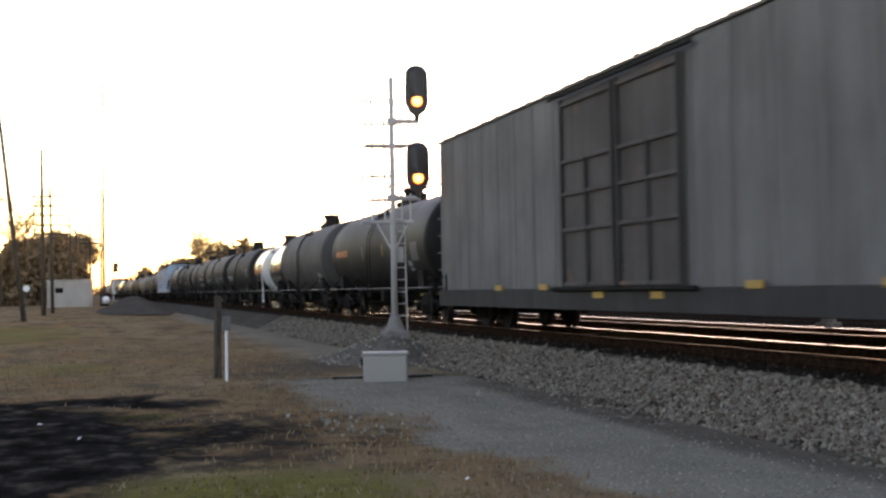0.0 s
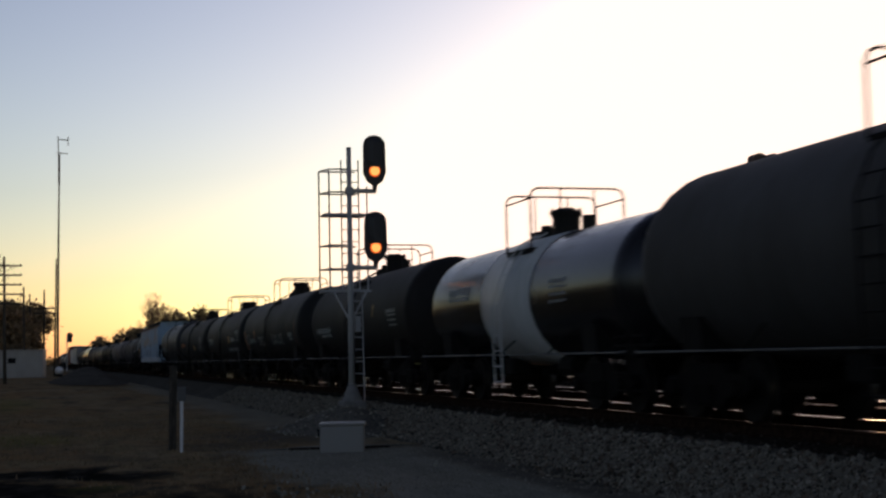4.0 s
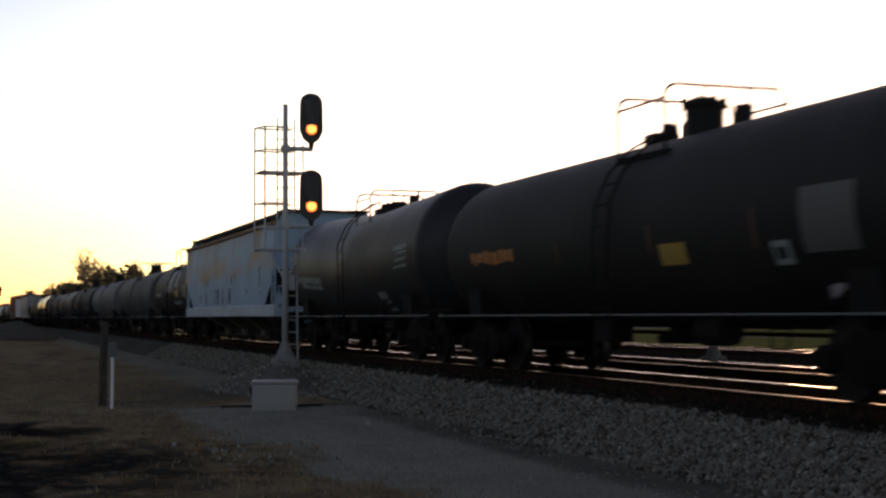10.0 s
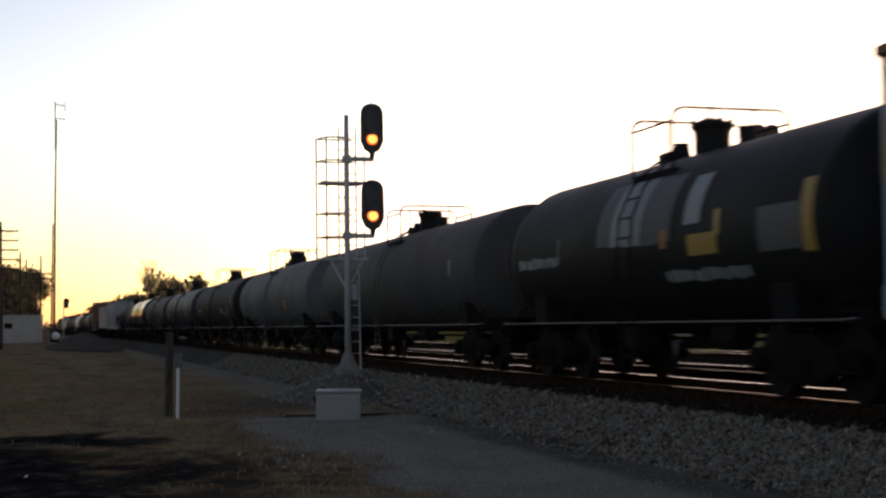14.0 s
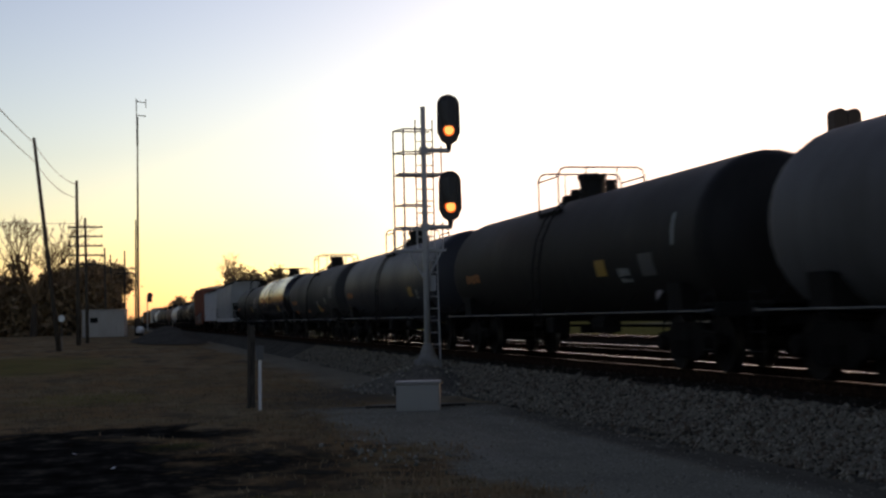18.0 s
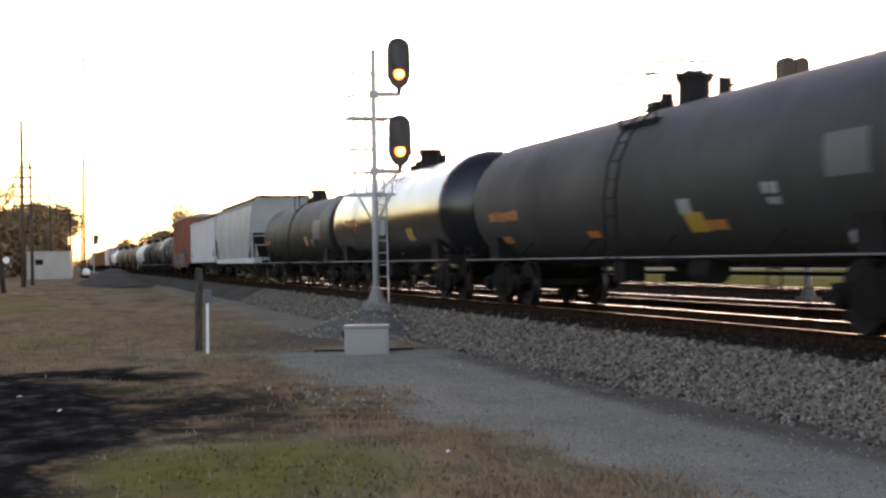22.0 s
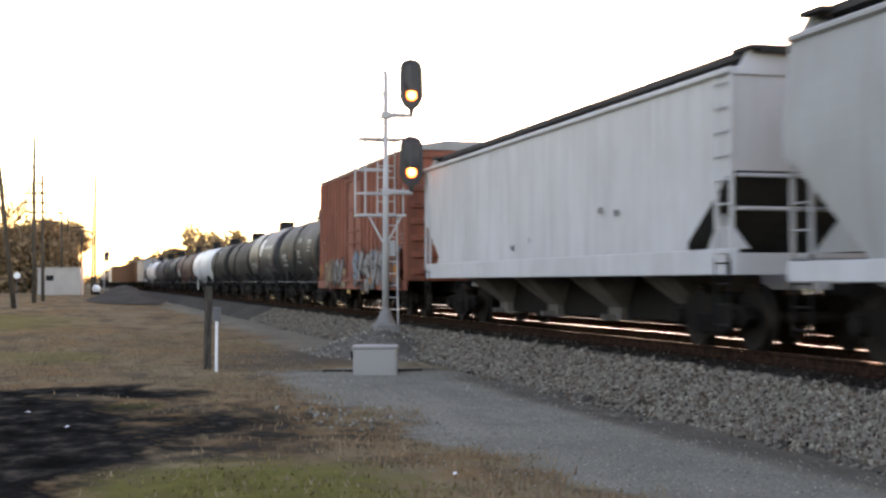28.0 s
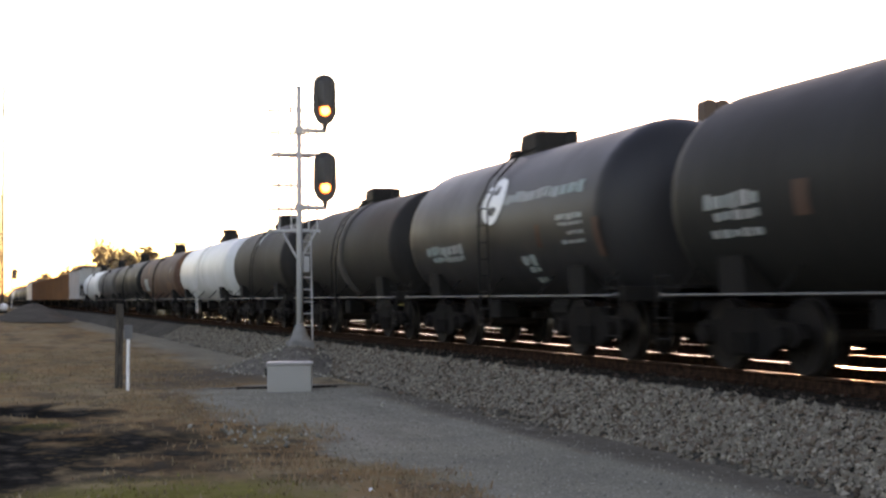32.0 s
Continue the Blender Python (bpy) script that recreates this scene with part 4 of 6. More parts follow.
# ---- trees ----
def bare_tree(name, loc, h, spread_, seed, label, leafy=0.0, fine=5, up=0.12):
    """Trunk and limbs forking into fine twigs, with a thin veil of dead leaves where leafy."""
    rng = random.Random(seed)
    t = tagged(new(name), label, "tree")
    t.location = loc
    tips, wood = [], {"trunk": ([], []), "bare_crown": ([], [])}

    def limb(key, p, q, r0, r1, seg):
        vs, fs = wood[key]
        d = (q - p).normalized()
        side = d.orthogonal().normalized()
        up = d.cross(side)
        k = len(vs)
        for c, r in ((p, r0), (q, r1)):
            vs.extend(tuple(c + (side * math.cos(6.2832 * n / seg) + up * math.sin(6.2832 * n / seg)) * r) for n in range(seg))
        fs.extend((k + n, k + (n + 1) % seg, k + seg + (n + 1) % seg, k + seg + n) for n in range(seg))

    def grow(key, p, d, ln, r, depth):
        q = p + d * ln
        r = max(r, h * 0.0014)
        limb(key, p, q, r, max(r * 0.68, h * 0.0011), 7 if depth < 2 else 4 if depth < 5 else 3)
        if depth >= 7:
            tips.append(q)
            return
        for _ in range(3 if depth < fine else 2):
            a = Vector((rng.gauss(0, 1), rng.gauss(0, 1), rng.gauss(0.25, 0.6))).normalized()
            nd = (d + a * spread_ + Vector((0, 0, up))).normalized()
            grow("bare_crown", q, nd, ln * rng.uniform(0.62, 0.82), r * 0.6, depth + 1)

    grow("trunk", Vector((0, 0, -0.2)), Vector((0.03, 0, 1)), h * 0.25, h * 0.026, 0)
    for key, m, text in (("trunk", M_BARK, ""), ("bare_crown", M_TWIG, "bare forking limbs and twigs")):
        me = bpy.data.meshes.new(key)
        me.from_pydata(wood[key][0], [], wood[key][1])
        me.materials.append(m)
        put(key, me, t, None, text)
    if leafy:
        vs, fs = [], []
        for q in tips:
            for _ in range(int(leafy)):
                c = q + Vector((rng.gauss(0, 1), rng.gauss(0, 1), rng.gauss(0, 1))) * h * 0.055
                s = h * rng.uniform(0.008, 0.02)
                i = len(vs)
                vs += [tuple(c + Vector((rng.gauss(0, s), rng.gauss(0, s), rng.gauss(0, s)))) for _ in range(3)]
                fs.append((i, i + 1, i + 2))
        me = bpy.data.meshes.new("crown")
        me.from_pydata(vs, [], fs)
        me.materials.append(M_LEAF)
        put("crown", me, t, None, "thin veil of dead brown leaves")
    return t


def thicket(name, cx, cy, w, d, h, seed, count, label, grain=1.0):
    """Dense brush: many small leaf flecks and stems in uneven humps."""
    rng = np.random.default_rng(seed)
    humps = [(rng.uniform(-w, w), rng.uniform(-d, d), h * rng.uniform(0.55, 1.0), rng.uniform(1.6, 3.4)) for _ in range(max(6, int(max(w, d) * 1.1)))]
    vs, fs = [], []
    for k in range(count):
        hx, hy, hh, hr = humps[rng.integers(len(humps))]
        u = rng.normal(size=3)
        u /= np.linalg.norm(u)
        rr = rng.random() ** 0.45
        c = np.array([hx + hr * u[0] * rr, hy + hr * u[1] * rr, max(0.02, hh * (0.5 + 0.5 * u[2] * rr))])
        if k % 5 < 2:
            c = np.array([rng.uniform(-w, w), rng.uniform(-d, d), 0.62 * h * rng.random()])
        s = rng.uniform(0.12, 0.34) * grain
        i = len(vs)
        vs += [tuple(c + rng.normal(size=3) * s) for _ in range(3)]
        fs.append((i, i + 1, i + 2))
    me = bpy.data.meshes.new(name)
    me.from_pydata(vs, [], fs)
    me.materials.append(M_LEAF)
    ob = tagged(new(name, me), label, "bushes", kind="stuff")
    ob.location = (cx, cy, 0)
    return ob


bare_tree("bare_tree", (17.6, 230, 0.2), 15.4, 1.0, 29, "bare winter tree with a fan of fine upright twigs", 0, 5, 0.45)
bare_tree("bare_tree", (-11.6, 172, 0.2), 17.5, 0.62, 5, "bare winter tree rising over the brush", 0, 3)
bare_tree("bare_tree", (-7.6, 178, 0.2), 16.0, 0.55, 9, "bare winter tree with upright limbs over the brush", 0, 3)
bare_tree("bare_tree", (-16.5, 176, 0.2), 15.5, 0.6, 14, "bare winter tree at the edge of the brush", 0, 3)
bare_tree("leafy_tree", (-4.6, 205, 0.2), 12.4, 0.5, 31, "tree with thin dead brown leaves behind the hut", 7)
bare_tree("leafy_tree", (-7.4, 200, 0.2), 11.0, 0.5, 35, "tree with thin dead brown leaves over the brush", 7)
bare_tree("leafy_tree", (-9.6, 190, 0.2), 8.6, 0.55, 33, "small tree with thin dead brown leaves in the brush", 6)
bare_tree("leafy_tree", (13.6, 205, 0.2), 7.4, 0.6, 41, "low brown-leaved tree behind the tank cars", 6)
bare_tree("leafy_tree", (19.5, 215, 0.2), 8.2, 0.6, 43, "low brown-leaved tree beside the bare one", 6)
thicket("brush", -14.5, 180, 12.0, 4.0, 11.0, 2, 38000, "dense brown winter brush beyond the poles")
thicket("brush", -5.0, 205, 3.6, 5.0, 12.6, 3, 22000, "tall thin brown brush behind the hut", 0.8)
thicket("brush", 17.0, 208, 6.0, 5.0, 10.4, 4, 16000, "rounded brown brush behind the train")
thicket("brush", 13.5, 260, 5.0, 6.0, 8.6, 5, 7000, "rounded brown brush farther along the line")
thicket("brush", 5.0, 760, 60.0, 8.0, 7.0, 6, 9000, "low far tree line at the end of the straight", 2.5)
thicket("brush", 90.0, 330, 48.0, 12.0, 7.0, 8, 9000, "far brush across the field beyond the tracks", 2.0)

# brush belts added out of view to keep low sky off the tank flanks
thicket("unseen_sky_block", -62.0, 30, 8.0, 90.0, 11.0, 15, 6000, "unseen dark brush added left of the field to block low sky", 4)
thicket("unseen_sky_block", -50.0, 165, 8.0, 60.0, 16.0, 17, 14000, "unseen dark brush added beyond the field to block low sky", 4)
thicket("unseen_sky_block", -10.0, -58, 60.0, 8.0, 11.0, 16, 6000, "unseen dark brush added behind the camera to block low sky", 4)


# ---- rolling stock: shared running gear ----
def lathe_y(bm, prof, seg=28, arc=(0, 360), mat_of=None):
    """Revolve (y, r) about the y axis."""
    full = arc[1] - arc[0] >= 360
    k = seg if full else seg + 1
    rows = []
    for y, r in prof:
        rows.append([bm.verts.new((r * math.cos(a), y, r * math.sin(a))) for a in (radians(arc[0] + (arc[1] - arc[0]) * j / seg) for j in range(k))])
    for i, (a, b) in enumerate(zip(rows, rows[1:])):
        for j in range(seg):
            f = bm.faces.new((a[j], a[(j + 1) % k], b[(j + 1) % k], b[j]))
            f.smooth = True
            if mat_of:
                f.material_index = mat_of(i)
    return rows


def make_gear():
    gear = {}
    bm = bmesh.new()
    out = [(-1.28, 0.46), (-1.15, 0.62), (-0.62, 0.66), (-0.45, 0.80), (0.45, 0.80), (0.62, 0.66), (1.15, 0.62), (1.28, 0.46), (1.1, 0.34), (0.72, 0.36),
           (0.46, 0.20), (-0.46, 0.20), (-0.72, 0.36), (-1.1, 0.34)]
    prism(bm, out, -0.06, 0.06)
    for y in (-0.89, 0.89):
        bmesh.ops.create_cone(bm, cap_ends=True, segments=10, radius1=0.15, radius2=0.12, depth=0.14, matrix=pose(-0.10, y, 0.457, 0, -90))
    for y in (-0.18, 0.0, 0.18):
        bmesh.ops.create_cone(bm, cap_ends=True, segments=8, radius1=0.08, radius2=0.08, depth=0.26, matrix=pose(-0.08, y, 0.38))
    gear["side_frame"] = mesh_of("side_frame", bm, M_TRUCK)
    bm = bmesh.new()
    for s in (-1, 1):
        prof = [(-0.075, 0.10), (-0.06, 0.36), (-0.07, 0.457), (0.05, 0.452), (0.07, 0.485), (0.085, 0.485), (0.085, 0.34), (0.05, 0.12), (0.08, 0.09)]
        rows = []
        for q, r in prof:
            rows.append([bm.verts.new((s * (0.755 - q), r * math.cos(2 * math.pi * j / 22), r * math.sin(2 * math.pi * j / 22))) for j in range(22)])
        for i, (a, b) in enumerate(zip(rows, rows[1:])):
            for j in range(22):
                f = bm.faces.new((a[j], a[(j + 1) % 22], b[(j + 1) % 22], b[j]))
                f.material_index = 1 if i == 2 else 0
        bm.faces.new(rows[0])
    tube(bm, (-0.95, 0, 0), (0.95, 0, 0), 0.085, 10)
    for a in (0, 120, 240):
        for s in (-1, 1):
            box(bm, s * 0.83 - 0.012, s * 0.83 + 0.012, 0.12 * math.cos(radians(a)) - 0.04, 0.2 * math.cos(radians(a)) + 0.04, 0.25 * math.sin(radians(a)) - 0.04, 0.25 * math.sin(radians(a)) + 0.04)
    bmesh.ops.recalc_face_normals(bm, faces=bm.faces[:])
    gear["wheelset"] = mesh_of("wheelset", bm, M_WHEEL, M_TREAD)
    bm = bmesh.new()
    box(bm, -1.1, 1.1, -0.2, 0.2, 0.45, 0.78, 0.03)
    tube(bm, (0, 0, 0.75), (0, 0, 0.98), 0.22, 10)
    for y in (-0.45, 0.45):
        tube(bm, (-0.85, y, 0.4), (0.85, y, 0.4), 0.05, 6)
        for s in (-1, 1):
            box(bm, s * 0.75 - 0.05, s * 0.75 + 0.05, y - 0.05, y + 0.05, 0.3, 0.62)
    gear["bolster"] = mesh_of("bolster", bm, M_TRUCK)
    bm = bmesh.new()
    box(bm, -0.09, 0.09, -0.55, 0.35, 0.78, 0.95, 0.02)
    box(bm, -0.16, 0.16, -0.72, -0.5, 0.70, 1.02, 0.04)
    box(bm, 0.05, 0.18, -0.86, -0.68, 0.72, 1.0, 0.03)
    gear["coupler"] = mesh_of("coupler", bm, M_TRUCK)
    bm = bmesh.new()
    path_tube(bm, [(0.3, -0.1, 0.9), (0.3, -0.45, 0.6), (0.25, -0.75, 0.52)], 0.03)
    gear["air_hose"] = mesh_of("air_hose", bm, M_UNDER)
    bm = bmesh.new()
    for x in (-0.22, 0.22):
        tube(bm, (x, 0, 0), (x, 0, 1.0), 0.016, 5)
    for k in range(4):
        tube(bm, (-0.22, 0, 0.08 + 0.28 * k), (0.22, 0, 0.08 + 0.28 * k), 0.013, 5)
    gear["step"] = mesh_of("corner_step", bm, M_UNDER)
    bm = bmesh.new()
    tube(bm, (0, 0, 0), (0, 0, 1), 0.017, 5)
    gear["post"] = mesh_of("railing_post", bm, M_UNDER)
    return gear


GEAR = make_gear()
WHEELS = {-1: [], 1: []}
CARS = []


def running_gear(car, half_truck, half_end):
    """Two trucks with side frames, bolster and wheelsets, and a coupler at each end."""
    for s in (-1, 1):
        tk = new("truck")
        tk.parent = car
        tk.location = (0, s * half_truck, 0)
        for sx in (-1, 1):
            put("side_frame", GEAR["side_frame"], tk, pose(sx * 1.02, 0, 0, 0, 0, 0 if sx < 0 else 180))
        put("bolster", GEAR["bolster"], tk)
        for k in (-1, 1):
            w = put("wheelset", GEAR["wheelset"], tk, pose(0, k * 0.89, 0.457))
            WHEELS[k].append(w)
        put("coupler", GEAR["coupler"], car, pose(0, s * half_end, 0, 0, 0, 0 if s < 0 else 180))
        put("air_hose", GEAR["air_hose"], car, pose(0, s * half_end, 0, 0, 0, 0 if s < 0 else 180))


def patch(bm, r, y0, y1, a0, a1, n=4):
    """A curved patch on a tank's flank, angles in degrees above the middle line, on the side towards the drive."""
    rows = []
    for i in range(n + 1):
        a = radians(180 - (a0 + (a1 - a0) * i / n))
        rows.append([bm.verts.new((r * math.cos(a), y, r * math.sin(a))) for y in (y0, (y0 + y1) / 2, y1)])
    for p, q in zip(rows, rows[1:]):
        for j in range(2):
            bm.faces.new((p[j], p[j + 1], q[j + 1], q[j]))
    bmesh.ops.recalc_face_normals(bm, faces=bm.faces[:])
    for f in bm.faces:
        if f.calc_center_median().x * f.normal.x < 0:
            f.normal_flip()


def bars(car, r, zc, mtl, name, y, a, length, rows, seed, label, height=9, gap=3):
    """Unreadable lettering as rows of plain bars."""
    rng = random.Random(seed)
    bm = bmesh.new()
    for k in range(rows):
        p = y
        top = a - k * (height + gap) * (1.0 if k == 0 else 0.75)
        h = height if k == 0 else height * 0.55
        while p < y + length * (1 if k == 0 else rng.uniform(0.7, 1)):
            w = rng.uniform(0.10, 0.24)
            j = rng.uniform(0, 0.25) * h
            patch(bm, r + 0.006, p, p + w, top - h + j, top - rng.uniform(0, 0.2) * h, 2)
            p += w + rng.uniform(0.03, 0.07)
    ob = tagged(part(name, bm, mtl, car, label), kind="stuff")
    ob.location = (0, 0, zc)


def scrawl(car, r, zc, y, a, length, height, seed):
    """Looping sprayed strokes over a tank's flank."""
    rng = random.Random(seed)
    bm = bmesh.new()
    n = int(length / 0.2)
    for k in range(n):
        c, q0 = y + length * (k + 0.5) / n, rng.uniform(0, 6.28)
        ry, ra = rng.uniform(0.1, 0.2), height * rng.uniform(0.25, 0.5)
        prev = None
        for i in range(9):
            q = q0 + i * rng.uniform(0.45, 0.6)
            row = []
            for w in (0.72, 1.0):
                an = radians(a - height / 2 + ra * w * math.sin(q))
                rr = r + 0.007 + 0.0008 * (k % 4)
                row.append(bm.verts.new((-rr * math.cos(an), c + ry * w * math.cos(q), rr * math.sin(an))))
            if prev:
                bm.faces.new((prev[0], prev[1], row[1], row[0]))
            prev = row
    ob = tagged(part("graffiti", bm, M_WHITE, car, "faded pale sprayed scrawl"), kind="stuff")
    ob.location = (0, 0, zc)


RAILED, SHORT_RAIL, PLAIN = "railed", "short", "plain"


def tank_car(s0, s1, colour, label, r=1.36, zc=2.15, top=RAILED, marks=(), band=None, dome_box=False, funnel=False, seed=0, rail_colour=None, ladder=True, mw=0.0, rail_height=0.6, mh=0.4):
    car = tagged(new("tank_car"), label, "tank car", "cars of the freight train")
    s0, s1 = s0 - 0.62, s1 + 0.55      # the dished heads
    ln, rng = s1 - s0, random.Random(seed)
    h = ln / 2
    dish = 0.68
    # shell with dished heads and faint course seams
    prof = [(-h + dish * (1 - math.cos(a)), r * math.sin(a) ** 0.85 if a > 0.01 else 0.001) for a in (math.pi / 2 * i / 7 for i in range(8))]
    courses = max(4, int(ln / 2.6))
    for i in range(courses * 2 + 1):
        y = -h + dish + 0.05 + (ln - 2 * dish - 0.1) * i / (courses * 2)
        prof.append((y, r))
    prof += [(-y, q) for y, q in prof[:8][::-1]]
    bm = bmesh.new()
    lathe_y(bm, prof, 30)
    bmesh.ops.recalc_face_normals(bm, faces=bm.faces[:])
    if funnel:
        for v in bm.verts:
            v.co.z -= 0.22 * (1 - abs(v.co.y) / h)
    sh = part("tank_shell", bm, CAR_PAINT[colour], car)
    sh.location = (0, 0, zc)
    if band:
        b0, b1, bc = band
        bm = bmesh.new()
        lathe_y(bm, [(b0, r + 0.011), (b0 + 0.001, r + 0.014), (b1 - 0.001, r + 0.014), (b1, r + 0.011)], 30)
        bd = part("painted_band", bm, CAR_PAINT[bc], car, "broad painted band round the shell")
        bd.location = (0, 0, zc)
    # underframe: stub sills, bolster saddles, end platforms
    e = h + 0.12
    tr = h - 1.75
    for s in (-1, 1):
        bm = bmesh.new()
        y0, y1 = sorted((s * (tr - 1.0), s * e))
        box(bm, -0.22, 0.22, y0, y1, 0.72, 1.06, 0.02)
        y0, y1 = sorted((s * (e - 0.16), s * e))
        box(bm, -1.35, 1.35, y0, y1, 0.88, 1.1, 0.015)
        y0, y1 = sorted((s * (e - 0.75), s * (e - 0.17)))
        box(bm, -1.3, 1.3, y0, y1, 1.06, 1.1)
        part("end_platform", bm, M_UNDER, car)
        bm = bmesh.new()
        y0, y1 = s * tr - 0.3, s * tr + 0.3
        prism(bm, [(-1.25, 0.95), (1.25, 0.95), (1.28, 1.45), (0.95, 1.30), (0.5, zc - r + 0.08), (-0.5, zc - r + 0.08), (-0.95, 1.30), (-1.28, 1.45)], y0, y1, "y")
        part("saddle", bm, M_UNDER, car)
    # side handrails on stanchions
    for sx in (-1, 1):
        bm = bmesh.new()
        zz = 0.97
        x = sx * 1.44
        path_tube(bm, [(sx * 1.3, -e + 0.1, 1.0), (x, -e + 0.35, zz), (x, e - 0.35, zz), (sx * 1.3, e - 0.1, 1.0)], 0.015, 6)
        part("handrail", bm, M_HANDRAIL, car, "long side handrail")
        k = max(4, int(ln / 3.2))
        bm = bmesh.new()
        tube(bm, (x, 0, zz), (sx * 1.1, 0, zc - r * 0.62), 0.018, 5)
        bracket = mesh_of("handrail_bracket", bm, M_UNDER)
        for i in range(k + 1):
            put("handrail_bracket", bracket, car, pose(0, -h + 0.6 + (ln - 1.2) * i / k, 0))
        for s in (-1, 1):
            put("corner_step", GEAR["step"], car, pose(sx * 1.38, s * (e - 0.3), 0.30, 0, 0, 90))
    # bottom outlet, brake gear
    bm = bmesh.new()
    tube(bm, (0, 0.2, zc - r + 0.05), (0, 0.2, 0.55), 0.28, 12, 0.14)
    tube(bm, (-0.45, 0.2, 0.62), (0.45, 0.2, 0.62), 0.07, 8)
    part("bottom_outlet", bm, M_UNDER, car)
    bm = bmesh.new()
    tube(bm, (-0.5, -1.9, 0.75), (-0.5, -1.2, 0.75), 0.2, 10)
    box(bm, -0.75, -0.35, 1.2, 1.75, 0.55, 0.9, 0.03)
    path_tube(bm, [(0.2, -tr + 1.3, 0.7), (0.2, tr - 1.3, 0.7)], 0.03)
    path_tube(bm, [(-0.25, -tr + 1.3, 0.82), (-0.25, tr - 1.3, 0.82)], 0.022)
    part("brake_gear", bm, M_UNDER, car)
    # fittings on the crown
    zt = zc + r - (0.22 if funnel else 0)
    bm = bmesh.new()
    if dome_box:
        box(bm, -0.36, 0.36, -0.42, 0.42, zt - 0.1, zt + 0.38, 0.06)
    else:
        tube(bm, (0, -0.1, zt - 0.1), (0, -0.1, zt + mh), 0.28, 14)
        tube(bm, (0, -0.1, zt + mh), (0, -0.1, zt + mh + 0.06), 0.33, 14)
        tube(bm, (0, -0.1, zt + mh + 0.06), (0, -0.1, zt + mh + 0.13), 0.29, 14, 0.16)
        for a in range(8):
            tube(bm, (0.3 * math.cos(a * 0.785), -0.1 + 0.3 * math.sin(a * 0.785), zt + mh - 0.04), (0.3 * math.cos(a * 0.785), -0.1 + 0.3 * math.sin(a * 0.785), zt + mh + 0.12), 0.03, 5)
    part("manway", bm, CAR_PAINT["soot"], car, "squat manway bonnet")
    bm = bmesh.new()
    tube(bm, (0.1, -1.0, zt - 0.1), (0.1, -1.0, zt + 0.30), 0.13, 8)
    part("valve", bm, CAR_PAINT["soot"], car)
    bm = bmesh.new()
    tube(bm, (-0.1, 0.75, zt - 0.1), (-0.1, 0.75, zt + 0.26), 0.17, 8, 0.12)
    part("valve", bm, CAR_PAINT["soot"], car)
    bm = bmesh.new()
    box(bm, -0.25, 0.15, 0.95, 1.35, zt - 0.1, zt + 0.16, 0.03)
    part("fill_pipe_cover", bm, CAR_PAINT["soot"], car)
    if top != PLAIN:
        pl, pw, hr = (0.72, 0.98, rail_height) if top == RAILED else (0.62, 0.9, rail_height * 0.8)
        zp = zt - 0.34          # deck of the platform, level with the flank of the shell
        for s in (-1, 1):
            bm = bmesh.new()
            box(bm, *sorted((s * 0.52, s * pw)), -pl, pl, zp, zp + 0.035)
            box(bm, *sorted((s * (pw - 0.05), s * pw)), -pl, pl, zp - 0.07, zp)
            for y in (-pl * 0.9, pl * 0.9):
                tube(bm, (s * (pw - 0.06), y, zp), (s * 0.7, y, zp - 0.16), 0.025, 5)
            part("walkway", bm, M_UNDER, car, "grated walkway on the crown")
        hz = zt + hr
        for s in (-1, 1):
            # a cross rail over each end, bowed at its corners, and a side rail joining them
            bm = bmesh.new()
            y = s * pl
            path_tube(bm, [(-pw, y, zp), (-pw, y, hz - 0.16), (-pw + 0.05, y, hz - 0.05), (-pw + 0.16, y, hz), (pw - 0.16, y, hz), (pw - 0.05, y, hz - 0.05), (pw, y, hz - 0.16), (pw, y, zp)], 0.021, 6)
            rl = part("railing", bm, M_UNDER, car, "pipe railing round the manway")
            for x in (-pw * 0.36, pw * 0.36):
                put("railing_post", GEAR["post"], rl, Matrix.LocRotScale((x, y, zt - 0.08), None, (1, 1, hr + 0.08)))
            bm = bmesh.new()
            path_tube(bm, [(s * pw, -pl, hz - 0.2), (s * pw, pl, hz - 0.2)], 0.019, 5)
            part("end_rail", bm, M_UNDER, car)
    for ob in car.children:
        if ob.name.split(".")[0] in ("manway", "valve", "fill_pipe_cover", "walkway", "railing", "end_rail"):
            ob.location.y += mw
    if ladder:
        for sx in (-1, 1):
            ld = new("ladder")
            ld.parent = car
            lm = CAR_PAINT[rail_colour] if rail_colour else M_UNDER
            for y in (-0.24, 0.24):
                bm = bmesh.new()
                pts = [(sx * 1.46, y, 0.35), (sx * 1.50, y, zc - 0.2)]
                for a in (15, 35, 55, 70):
                    pts.append((sx * (r + 0.1) * math.cos(radians(a)), y, zc + (r + 0.1) * math.sin(radians(a))))
                path_tube(bm, pts, 0.018, 5)
                part("ladder_rail", bm, lm, ld)
            bm = bmesh.new()
            tube(bm, (0, -0.24, 0), (0, 0.24, 0), 0.014, 5)
            rung = mesh_of("rung", bm, lm)
            for k in range(9):
                z = 0.45 + 0.3 * k
                x = 1.48 if z < zc else math.sqrt(max(0.05, (r + 0.1) ** 2 - (z - zc) ** 2))
                put("rung", rung, ld, pose(sx * x, 0, z))
